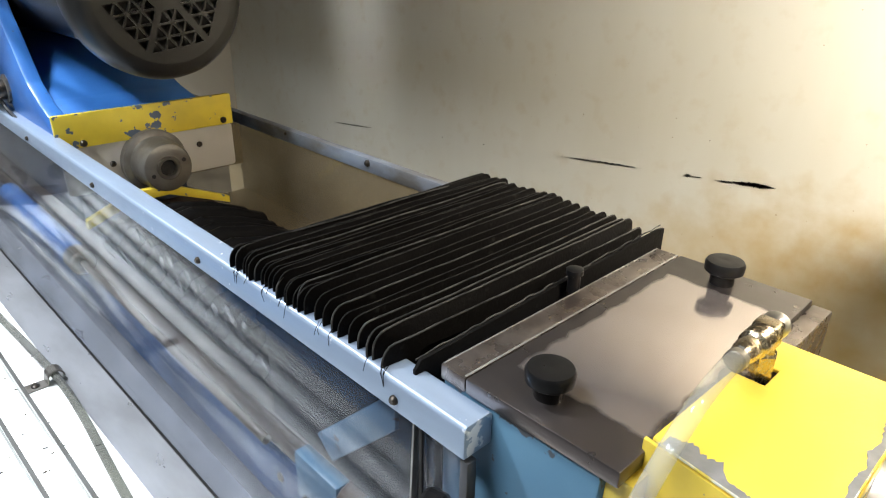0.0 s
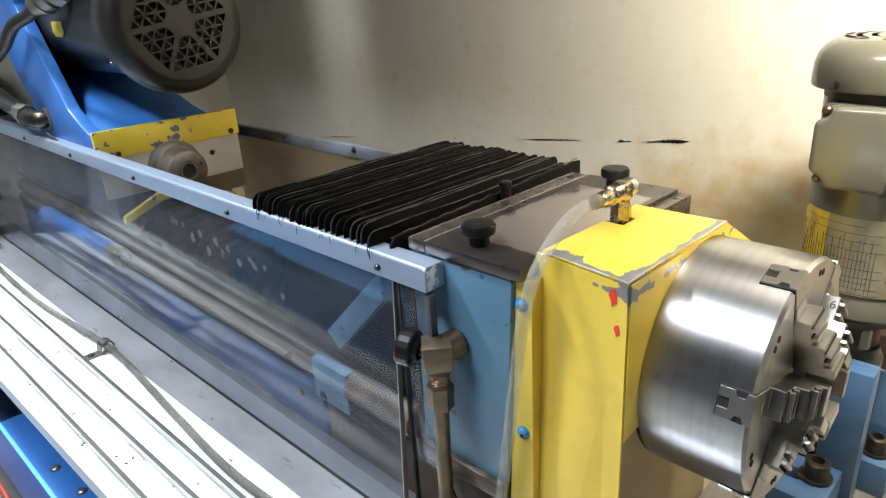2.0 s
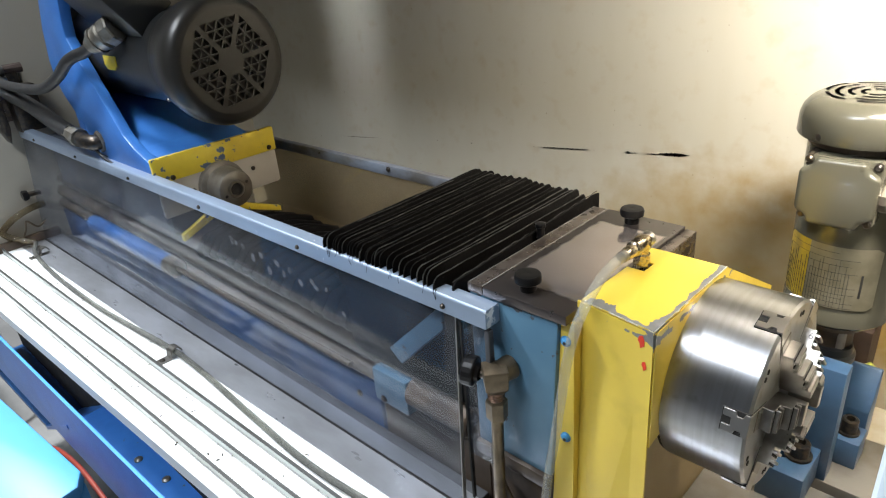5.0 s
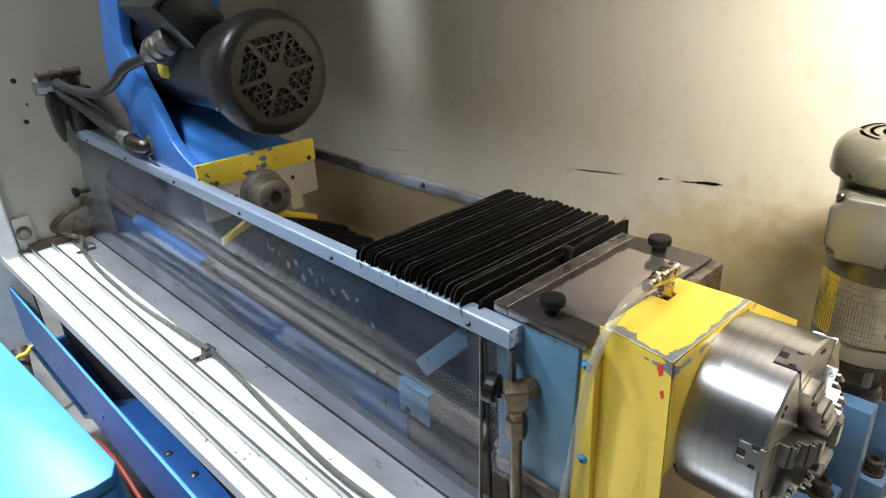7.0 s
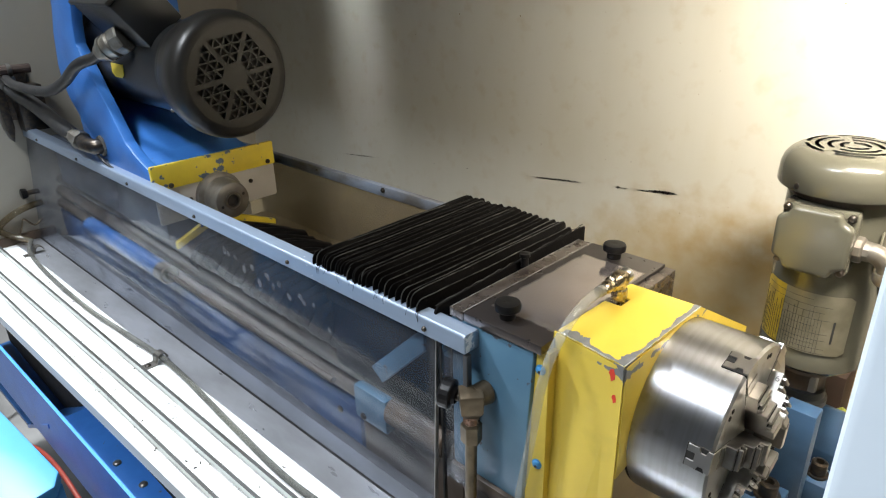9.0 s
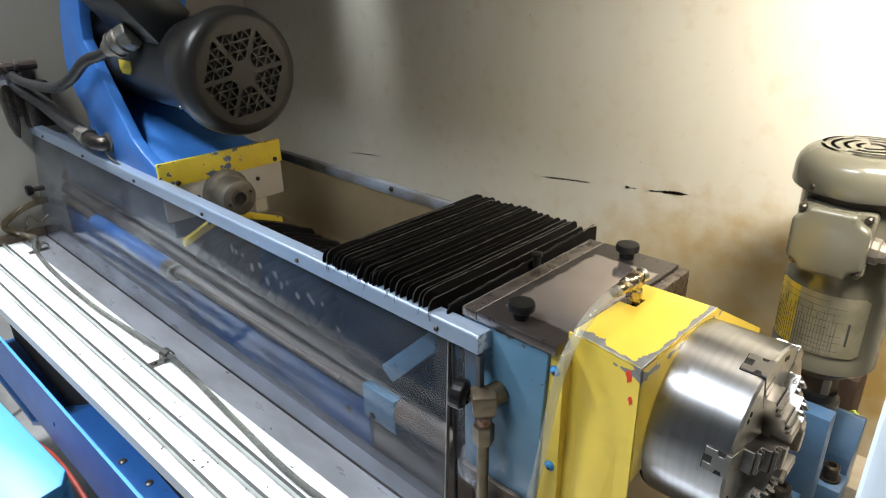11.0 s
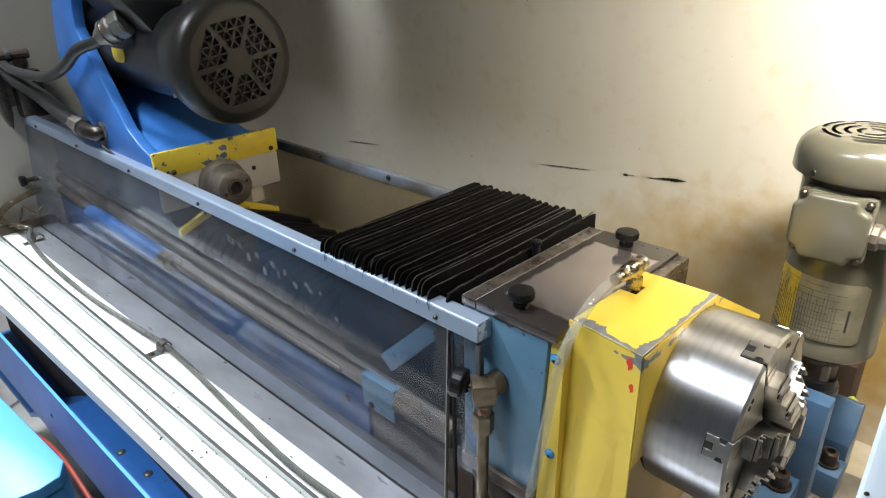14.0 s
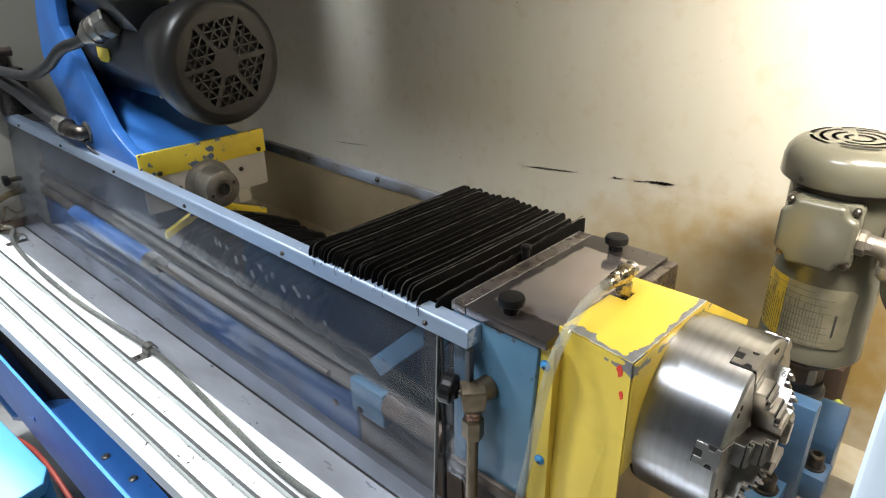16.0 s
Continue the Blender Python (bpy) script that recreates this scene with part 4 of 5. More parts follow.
for x, z, r in ((0.1890, 1.1035, 0.0062), (0.1935, 1.0790, 0.0044)):
    bm = B()
    rim_ = [(x + r * c * 0.8 + 0.3 * r * d, z + r * d) for c, d in ((-0.9, 0.9), (-0.1, 1.2), (0.7, 0.3), (1.0, -0.5), (0.2, -1.1), (-0.3, -0.3), (-1.0, 0.2))]
    part("paint_mark", prism(bm, rim_, "y", 0.0184, 0.0190), RED, yg, "red paint stroke")
# bare metal along the guard's rubbed edges
random.seed(17)


def ragged(a, b, side, widths):
    """An outline that follows an edge from a to b and eats unevenly into the sheet beside it."""
    a, b, side = Vector(a), Vector(b), Vector(side)
    n = len(widths) * 6
    raw = [widths[min(k // 6, len(widths) - 1)] * random.uniform(0.5, 1.3) for k in range(n + 1)]
    w = [max(0.0008, sum(raw[max(0, k - 2):k + 3]) / len(raw[max(0, k - 2):k + 3]) * random.uniform(0.85, 1.12)) for k in range(n + 1)]
    return [tuple(a.lerp(b, k / n)) for k in range(n + 1)] + [tuple(a.lerp(b, k / n) + side * w[k]) for k in range(n, -1, -1)]


part("bare_edge", prism(B(), ragged((0.112, 0.0200), (0.2035, 0.0200), (0, 1), (0.010, 0.022, 0.012, 0.016, 0.006, 0.005, 0.004, 0.006, 0.004, 0.010)), "z", 1.1195, 1.1199), PRIMER, yg, "flaked paint down to grey primer")
part("bare_edge", prism(B(), ragged((0.2035, 0.0200), (0.2035, 0.206), (-1, 0), (0.013, 0.008, 0.004, 0.006, 0.004, 0.007, 0.005, 0.008, 0.006, 0.009)), "z", 1.1193, 1.1202), PRIMER, yg)
part("bare_edge", prism(B(), ragged((0.2035, 1.1190), (0.190, 1.1190), (0, -1), (0.012, 0.006, 0.002)), "y", 0.0186, 0.0190), PRIMER, yg)
part("bare_edge", prism(B(), ragged((0.0195, 1.1190), (0.052, 1.1190), (0, -1), (0.018, 0.020, 0.015, 0.007, 0.002)), "x", 0.2040, 0.2044), PRIMER, yg)
part("bright_edge", skew_box(B(), 0.108, 0.2045, (0.0186, 0.0), (0.0192, 0.0), 1.1186, 1.1201), RUBBED, yg, "rubbed white edge")
part("bright_edge", skew_box(B(), 0.2037, 0.2045, (0.0194, 0.0), (0.207, 0.0), 1.1188, 1.1204), RUBBED, yg)
# the sheet stands a little higher than the headstock and leans back to the headstock side
for ob_ in yg.children:
    if ob_.name.split(".")[0] in ("flange", "bolt", "backing", "slope", "face_plate"):
        continue
    for v in ob_.data.vertices:
        x, y, z = v.co
        up = min(1.0, max(0.0, (z - 1.05) / 0.0665))
        near = min(1.0, max(0.0, (0.14 - y) / 0.11))
        lean = min(1.0, max(0.0, (z - 0.55) / 0.57)) * near
        v.co = (x - 0.002 * near * up, y + lean * (0.0180 - 0.0155 * min(1.0, max(0.0, (x - 0.105) / 0.0985))), z + 0.0130 * up)

# ---- lubrication hose on the guard ----
lf = thing("hose_fitting", (0.117, 0.155, 1.12), "brass push-in elbow fitting on the guard", "pipe fitting")
FX, FY, FZ = 0.117, 0.155, 1.1630
part("base", lathe(B(), (FX, FY, 1.122), (0, 0, 1), [(0, 0.008), (0.007, 0.008), (0.008, 0.0108), (0.026, 0.0108), (0.028, 0.0090), (0.042, 0.0090)], 6), BRASS_NEW, lf, "hexagonal brass foot", smooth=15)
part("elbow", box(B(), FX - 0.009, FX + 0.009, FY - 0.009, FY + 0.009, FZ - 0.010, FZ + 0.0095, 0.004, 3), BRASS_NEW, lf, "forged brass elbow body")
part("end_ring", lathe(B(), (FX, FY + 0.008, FZ), (0, 1, 0.05), [(0, 0.0085), (0.003, 0.0098), (0.009, 0.0098), (0.011, 0.0078)], 20), STEEL, lf, "nickelled end ring")
grip = []
for k in range(7):
    grip += [(0.001 + 0.0024 * k, 0.0096), (0.0022 + 0.0024 * k, 0.0102)]
part("collar", lathe(B(), (FX, FY - 0.006, FZ), (0, -1, 0), [(0, 0.0088)] + grip + [(0.018, 0.0090), (0.019, 0.0078), (0.024, 0.0078), (0.025, 0.0086), (0.031, 0.0082), (0.036, 0.0062)], 20), BRASS_NEW, lf, "knurled brass collar", smooth=20)
ch = thing("clear_hose", (0.085, 0.0, 0.70), "clear plastic coolant hose over the yellow guard", "hose")
part("tube", hose(B(), [(0.1170, 0.124, 1.163), (0.1180, 0.09, 1.1645), (0.1195, 0.055, 1.159), (0.1200, 0.024, 1.142), (0.1170, 0.003, 1.112), (0.1085, -0.001, 1.065), (0.1000, 0.0, 1.01), (0.0900, 0.0, 0.94), (0.0795, 0.0, 0.87), (0.060, 0.0, 0.70)], 0.0062, 16), TUBE, ch)
part("ferrule", lathe(B(), (0.1174, 0.110, 1.1637), (0.03, -1, 0.03), [(0, 0.0066), (0.001, 0.0074), (0.007, 0.0074), (0.008, 0.0066)], 18), ZINC, ch, "crimped metal ferrule")

# ---- chuck ----
ck = thing("lathe_chuck", (0.25, CY, CZ - CR), "bright turned steel six-jaw chuck", "chuck")
XB, XF = 0.2030, 0.2994
body = part("body", lathe(B(), (XB, CY, CZ), (1, 0, 0), [(0, 0.096), (0.0004, CR - 0.0006), (0.0012, CR), (XF - XB - 0.003, CR), (XF - XB, CR - 0.003), (XF - XB, 0.024), (XF - XB - 0.03, 0.024)], 96, cap=False), CHUCK, ck)
part("bore", lathe(B(), (XF - 0.03, CY, CZ), (1, 0, 0), [(0, 0.0235), (0.001, 0.0235)], 32), VOID, body)
# black ring set into the gap between chuck and guard
part("back_ring", lathe(B(), (0.1985, CY, CZ), (1, 0, 0), [(0, 0.100), (0.0005, 0.1140), (0.0045, 0.1146)], 72), BLACK, ck, "black ring filling the gap behind the chuck")
for a in (16,):
    t = radians(a)
    d = Vector((0, math.cos(t), math.sin(t)))
    ks = part("key_socket", lathe(B(), Vector((XB + 0.030, CY, CZ)) + d * (CR - 0.006), d, [(0, 0.0085), (0.004, 0.0085), (0.004, 0.0140), (0.0064, 0.0140), (0.0066, 0.0120), (0.0066, 0.0078), (0.002, 0.0076), (0.002, 0)], 28, cap=False), STEEL, body, "round chuck key socket")
    part("square_hole", box(B(), -0.0052, 0.0052, -0.0052, 0.0052, 0, 0.0045, turn=Matrix.Translation(Vector((XB + 0.030, CY, CZ)) + d * (CR - 0.0058)) @ d.to_track_quat("Z", "X").to_matrix().to_4x4()), VOID, ks)


def jaw_set(angle):
    turn = Matrix.Translation((0, CY, CZ)) @ Matrix.Rotation(radians(angle), 4, "X")
    W = 0.0132
    slot = part("slot", box(B(), XF - 0.0285, XF + 0.0003, -W - 0.0008, W + 0.0008, 0.066, CR + 0.0002, 0.0004, 1, turn=turn), VOID, ck, "dark jaw slot")
    shoe = [(-W, XF - 0.0270), (-W * 0.35, XF - 0.0270), (-W * 0.35, XF - 0.0180), (W * 0.35, XF - 0.0180), (W * 0.35, XF - 0.0270), (W, XF - 0.0270), (W, XF - 0.0140), (W * 0.62, XF - 0.0120), (W * 0.62, XF - 0.0065), (W, XF - 0.0045), (W, XF + 0.0012), (-W, XF + 0.0012), (-W, XF - 0.0045), (-W * 0.62, XF - 0.0065), (-W * 0.62, XF - 0.0120), (-W, XF - 0.0140)]
    b = prism(B(), [(x, y) for y, x in shoe], "z", 0.060, CR + 0.0022, 0.0004, 1)
    bmesh.ops.transform(b, matrix=turn, verts=b.verts)
    part("slide", b, STEEL, slot, "grooved steel jaw slide", smooth=20)
    prof = [(0.026, XF), (0.026, XF + 0.033), (0.038, XF + 0.033), (0.038, XF + 0.025), (0.060, XF + 0.025), (0.060, XF + 0.014), (0.083, XF + 0.014), (0.083, XF + 0.002), (0.096, XF + 0.002), (0.096, XF)]
    b = prism(B(), [(x, r) for r, x in prof], "y", -W, W, 0.0008, 1)
    bmesh.ops.transform(b, matrix=turn, verts=b.verts)
    jw = part("jaw", b, JAW, ck, "stepped hardened jaw", smooth=20)
    for r, dx in ((0.0430, 0.0255), (0.0525, 0.0255), (0.0660, 0.0145), (0.0765, 0.0145)):
        part("tooth", box(B(), XF + dx - 0.001, XF + dx + 0.0042, -W + 0.0003, W - 0.0003, r - 0.0019, r + 0.0019, 0.0007, 1, turn=turn), JAW, jw)
        part("groove", box(B(), XF + dx - 0.0009, XF + dx + 0.0002, -W - 0.0002, W + 0.0002, r + 0.0021, r + 0.0052, turn=turn), VOID, jw)
    if abs(angle - 316.5) < 1:
        text = bpy.data.curves.new("number", "FONT")
        text.body, text.size, text.extrude, text.align_x, text.align_y = "6", 0.0115, 0.0001, "CENTER", "CENTER"
        digit = bmesh.new()
        digit.from_mesh(bpy.data.meshes.new_from_object(bpy.data.objects.new("number", text)))
        facing = Matrix(((1, 0, 0, XF + 0.0095), (0, 0, -1, -W - 0.0002), (0, 1, 0, 0.074), (0, 0, 0, 1)))
        bmesh.ops.transform(digit, matrix=turn @ facing, verts=digit.verts)
        part("number", digit, INK, jw, "stamped number")
    for dy in (-0.0045, 0.0045):
        at_ = Matrix.Translation((0, CY, CZ)) @ Matrix.Rotation(radians(angle + 30), 4, "X") @ Vector((XF - 0.0005, dy, 0.102))
        part("screw_hole", lathe(B(), at_, (1, 0, 0), [(0, 0.0032), (0.0012, 0.0032)], 12), VOID, body)


for k in range(6):
    jaw_set(16.5 + 60 * k)
# ---- coolant pump motor ----
PXM, PYM, PRM = 0.263, 0.545, 0.077
pm = thing("pump_motor", (PXM, PYM, 0.72), "grey-green upright pump motor with a slotted round cap", "electric motor")
part("body", lathe(B(), (PXM, PYM, 0.925), (0, 0, 1), [(0, 0.062), (0.006, 0.072), (0.012, 0.077), (0.032, PRM), (0.034, PRM - 0.001), (0.298, PRM)], 64), PUMP, pm)
cap_ = part("cap", lathe(B(), (PXM, PYM, 1.223), (0, 0, 1), [(0, PRM), (0.0, PRM + 0.016), (0.003, PRM + 0.0175), (0.028, PRM + 0.0165), (0.040, PRM + 0.013), (0.049, PRM + 0.006), (0.055, PRM - 0.003), (0.058, PRM - 0.011), (0.0585, 0.0)], 64, cap=False), PUMP, pm, "rounded grey cap with curved slots")
for r in (0.018, 0.034, 0.050, 0.063):
    for a0 in ((10, 130, 250) if r < 0.06 else (20, 80, 140, 200, 260, 320)):
        bm = B()
        pts = [(radians(a0 + (100 if r < 0.06 else 46) * k / 12)) for k in range(13)]
        vi = [bm.verts.new((PXM + (r - 0.0025) * math.cos(t), PYM + (r - 0.0025) * math.sin(t), 1.2820)) for t in pts]
        vx = [bm.verts.new((PXM + (r + 0.0025) * math.cos(t), PYM + (r + 0.0025) * math.sin(t), 1.2820)) for t in pts]
        for k in range(12):
            bm.faces.new((vi[k], vx[k], vx[k + 1], vi[k + 1]))
        bmesh.ops.solidify(bm, geom=bm.faces[:], thickness=0.001)
        part("slot", bm, VOID, cap_)
part("band", lathe(B(), (PXM, PYM, 1.211), (0, 0, 1), [(0, PRM + 0.0005), (0.012, PRM + 0.0005)], 64, cap=False), RUST, pm, "rusty seam under the cap")
part("dimple", lathe(B(), (PXM - 0.045, PYM - 0.081, 1.231), (-0.5, -0.87, 0), [(0, 0.006), (0.002, 0.005), (0.003, 0.003)], 14), BOLT, cap_)
jx0, jx1, jz0, jz1 = 0.207, 0.306, 1.113, 1.210
tb = part("terminal_box", box(B(), jx0, jx1, 0.455, 0.50, jz0, jz1, 0.006), PUMP, pm)
part("lid", prism(B(), [(jx0 + 0.018, jz0 - 0.001), (jx1 - 0.018, jz0 - 0.001), (jx1 - 0.014, jz0 + 0.012), (jx1 + 0.001, jz0 + 0.018), (jx1 + 0.001, jz1 - 0.018), (jx1 - 0.014, jz1 - 0.012), (jx1 - 0.018, jz1 + 0.001), (jx0 + 0.018, jz1 + 0.001), (jx0 + 0.014, jz1 - 0.012), (jx0 - 0.001, jz1 - 0.018), (jx0 - 0.001, jz0 + 0.018), (jx0 + 0.014, jz0 + 0.012)], "y", 0.434, 0.456, 0.007, 4), PUMP, tb, "domed lid with recessed corners", smooth=50)
for x in (jx0 + 0.007, jx1 - 0.007):
    for z in (jz0 + 0.007, jz1 - 0.007):
        part("screw", lathe(B(), (x, 0.456, z), (0, -1, 0), [(0, 0.0055), (0.006, 0.0055), (0.009, 0.003)], 14), BOLT, tb)
bm = B()
a0, a1, nn = 208, 318, 18
for r, zz in ((PRM + 0.0012, (0.970, 1.072)),):
    lowv = [bm.verts.new((PXM + r * math.cos(radians(a0 + (a1 - a0) * k / nn)), PYM + r * math.sin(radians(a0 + (a1 - a0) * k / nn)), zz[0] + (0.006 if k in (0, nn) else 0))) for k in range(nn + 1)]
    hiv = [bm.verts.new((v.co.x, v.co.y, zz[1] - (0.006 if k in (0, nn) else 0))) for k, v in enumerate(lowv)]
    for k in range(nn):
        # first faces take the painted yellow reflection, the rest plain plate
        bm.faces.new((lowv[k], lowv[k + 1], hiv[k + 1], hiv[k])).material_index = 0 if k < 6 else 1
lbl = part("name_plate", bm, (PLATE_REFLECT, PLATE), pm, "silver rating plate with unreadable print, yellow reflection painted at one end")
for z, k0, k1 in ((1.062, 0.05, 0.62), (1.052, 0.04, 0.80), (1.042, 0.30, 0.74), (1.030, 0.36, 0.80), (1.018, 0.36, 0.66), (1.006, 0.36, 0.80), (0.995, 0.36, 0.80), (0.988, 0.40, 0.70), (0.980, 0.36, 0.80), (0.972, 0.04, 0.80)):
    rl = B()
    for q in range(11):
        t = radians(a0 + (a1 - a0) * (k0 + (k1 - k0) * q / 10))
        for dz in (0.0, 0.0006):
            rl.verts.new((PXM + (PRM + 0.0016) * math.cos(t), PYM + (PRM + 0.0016) * math.sin(t), z + dz))
    rl.verts.ensure_lookup_table()
    for q in range(10):
        rl.faces.new([rl.verts[2 * q + e] for e in (0, 2, 3, 1)])
    part("print_line", rl, INK, lbl)
for k in range(24):
    t = radians(212 + 3.3 * k)
    c = Vector((PXM + (PRM + 0.0016) * math.cos(t), PYM + (PRM + 0.0016) * math.sin(t), 0))
    b = box(B(), -0.0003, 0.0003, -0.0002, 0.0002, 0.972 + 0.008 * (k % 4 == 1), (1.052, 1.030, 1.042, 1.030, 1.046)[k % 5])
    bmesh.ops.transform(b, matrix=Matrix.Translation(c) @ Matrix.Rotation(t, 4, "Z"), verts=b.verts)
    part("print_bar", b, INK, lbl)
t = radians(301)
b = box(B(), -0.0004, 0.0004, -0.0016, 0.0016, 0.992, 1.030, 0.0003)
bmesh.ops.transform(b, matrix=Matrix.Translation((PXM + (PRM + 0.0016) * math.cos(t), PYM + (PRM + 0.0016) * math.sin(t), 0)) @ Matrix.Rotation(t, 4, "Z"), verts=b.verts)
part("maker_mark", b, INK, lbl)
part("sticker", box(B(), 0.33, 0.3315, 0.50, 0.545, 1.115, 1.175), PLATE, pm)
part("foot", lathe(B(), (PXM, PYM, 0.86), (0, 0, 1), [(0, 0.035), (0.05, 0.035), (0.052, 0.05), (0.066, 0.055)], 24), RUST, pm)
part("pump_body", box(B(), 0.262, 0.292, 0.515, 0.575, 0.66, 0.905, 0.006), TABLE, pm, "grey cast pump body")
part("coupling", lathe(B(), (0.236, 0.535, 0.66), (0, 0, 1), [(0, 0.030), (0.15, 0.030), (0.17, 0.026), (0.20, 0.024)], 20), VOID, pm)
part("flange", lathe(B(), (PXM + 0.005, PYM - 0.01, 0.845), (0, 0, 1), [(0, 0.034), (0.004, 0.040), (0.014, 0.040), (0.018, 0.036), (0.030, 0.034)], 24), MOTOR, pm, "dark cast flange")
cd = thing("conduit", (0.35, 0.47, 1.12), "zinc conduit elbow and grey cable on the pump motor", "conduit")
part("nut", lathe(B(), (0.304, 0.478, 1.152), (1, 0, 0), [(0, 0.018), (0.003, 0.0195), (0.010, 0.0195), (0.012, 0.018), (0.013, 0.015), (0.02, 0.015)], 10), NOSE, cd, smooth=20)
part("elbow", hose(B(), [(0.321, 0.478, 1.152), (0.332, 0.478, 1.151), (0.347, 0.478, 1.140), (0.352, 0.478, 1.122)], 0.014, 16), NOSE, cd)
part("collar", lathe(B(), (0.352, 0.478, 1.128), (0.1, 0, -1), [(0, 0.017), (0.004, 0.019), (0.014, 0.019), (0.018, 0.016)], 20), ZINC, cd)
part("cable", hose(B(), [(0.353, 0.478, 1.118), (0.360, 0.480, 1.085), (0.385, 0.485, 1.05), (0.43, 0.49, 1.02), (0.55, 0.50, 0.99)], 0.012, 14), PUMP, cd)

# ---- table and clamps ----
tbl = thing("slotted_table", (0.4, 0.45, 0.605), "ground steel table with tee slots", "machine table")
part("front_bar", box(B(), 0.152, 0.75, 0.06, 0.425, 0.605, 0.66, 0.002), TABLE, tbl)
part("rear_bar", box(B(), 0.152, 0.75, 0.447, 0.60, 0.605, 0.66, 0.002), TABLE, tbl)
part("slot_floor", box(B(), 0.152, 0.75, 0.425, 0.447, 0.605, 0.635), VOID, tbl)


def clamp_bolt(p, parent, r=0.017):
    b = part("bolt", lathe(B(), p, (0, 0, 1), [(0, r), (0.022, r), (0.024, r - 0.002), (0.024, r * 0.55), (0.014, r * 0.5), (0.014, 0)], 24, cap=False), BOLT, parent, "black socket-head bolt")
    part("washer", lathe(B(), (p[0], p[1], p[2] - 0.004), (0, 0, 1), [(0, r * 1.35), (0.004, r * 1.35)], 24), BOLT, b)


f1 = thing("clamp_block", (0.27, 0.47, 0.66), "blue painted angle clamp block bolted to the table", "clamp block")
part("upright", box(B(), 0.267, 0.316, 0.448, 0.482, 0.66, 0.876, 0.002), BLUE_FIX, f1)
foot = B()
prism(foot, [(0.236, 0.358), (0.303, 0.358), (0.303, 0.448), (0.236, 0.448), (0.236, 0.418), (0.262, 0.418), (0.268, 0.412), (0.268, 0.400), (0.262, 0.394), (0.236, 0.394)], "z", 0.66, 0.722, 0.0015)
part("foot", foot, BLUE_FIX, f1, "foot with an open bolt slot")
clamp_bolt((0.279, 0.412, 0.727), f1, 0.0155)
f2 = thing("clamp_block", (0.326, 0.56, 0.66), "smaller blue wedge clamp block bolted to the table", "clamp block")
part("wedge", prism(B(), [(0.558, 0.66), (0.612, 0.66), (0.612, 0.803), (0.600, 0.806), (0.558, 0.742)], "x", 0.292, 0.342, 0.002), BLUE_FIX, f2)
part("foot", box(B(), 0.296, 0.346, 0.504, 0.557, 0.66, 0.712, 0.002), BLUE_FIX, f2)
clamp_bolt((0.322, 0.533, 0.716), f2, 0.013)
tagged(part("brown_box", box(B(), 0.255, 0.304, 0.70, 0.7815, 0.605, 0.813, 0.002), BROWN), "dark brown box against the rear wall", "box")
tagged(part("lime_plug", lathe(B(), (0.312, 0.680, 0.605), (0, 0, 1), [(0, 0.012), (0.12, 0.012), (0.14, 0.014), (0.152, 0.010), (0.160, 0.002)], 20), LIME), "lime green plastic plug", "plug")

# ---- bed behind the guard ----
bd = thing("machine_bed", (-0.9, 0.15, 0.605), "oily brown machine bed with long ground ways", "machine bed")
# the blue band reflected in the clear panel is put into this navy
part("casting", box(B(), -1.86, -0.300, 0.030, 0.27, 0.605, 0.828, 0.004), BLUE_NAVY, bd)
part("end_casting", box(B(), -0.300, -0.055, 0.036, 0.27, 0.605, 0.828, 0.004), BED, bd, "oily brown end of the bed")
# grey ledge: the steel strip's reflection in the panel, given as a solid colour
part("oil_channel", box(B(), -1.86, -0.055, 0.004, 0.030, 0.605, 0.735, 0.003), GREYSTEEL, bd, "grey ledge standing in for the steel strip's reflection")
for y, z, r in ((0.040, 0.846, 0.015), (0.050, 0.884, 0.019), (0.060, 0.925, 0.019)):
    part("way", rod(B(), (-1.86, y, z), (-0.055, y, z), r, 20, 0.002), BED, bd, "rounded brown way strip")
part("way_body", box(B(), -1.86, -0.055, 0.055, 0.26, 0.828, 0.935, 0.003), BED, bd)
part("apron", box(B(), -0.34, -0.06, 0.02, 0.32, 0.90, 1.03, 0.004), RUBBER, bd, "black cloth apron under the bellows")
hc = thing("hydraulic_cylinder", (-1.4, 0.02, 0.86), "blue painted hydraulic cylinder with a dark end cap", "cylinder")
part("barrel", rod(B(), (-1.50, 0.008, 0.868), (-1.03, 0.008, 0.868), 0.022, 28, 0.002), BLUE_DARK, hc)
part("end_cap", rod(B(), (-1.03, 0.008, 0.868), (-0.985, 0.008, 0.868), 0.023, 28, 0.003), BRASS, hc, "brown-yellow end cap")
part("rod", rod(B(), (-0.99, 0.008, 0.868), (-0.34, 0.008, 0.868), 0.006, 16), BED, hc)
nb = thing("nut_bracket", (-0.28, 0.03, 0.735), "blue painted bracket on the bed", "bracket")
part("block", box(B(), -0.288, -0.206, 0.012, 0.034, 0.818, 0.884, 0.004), BLUE_BOX, nb)
part("brace", prism(B(), [(-0.20, 0.93), (-0.10, 1.03), (-0.10, 1.07), (-0.225, 0.95)], "y", 0.006, 0.019, 0.002), BLUE_BOX, nb)
part("roller", rod(B(), (-0.206, 0.032, 0.862), (-0.075, 0.032, 0.862), 0.026, 32, 0.003), RUST, nb)
for x, z in ((-0.259, 0.833), (-0.358, 0.785)):
    part("bolt", screw(B(), (x, 0.008 if x > -0.33 else 0.03, z), (0, -1, 0), 0.007, 0.004), BOLT, nb)

# ---- small things on the tray and walls ----
CL = [(-1.72, -0.105, 0.748), (-0.831, -0.118, 0.748), (0.06, -0.118, 0.748)]
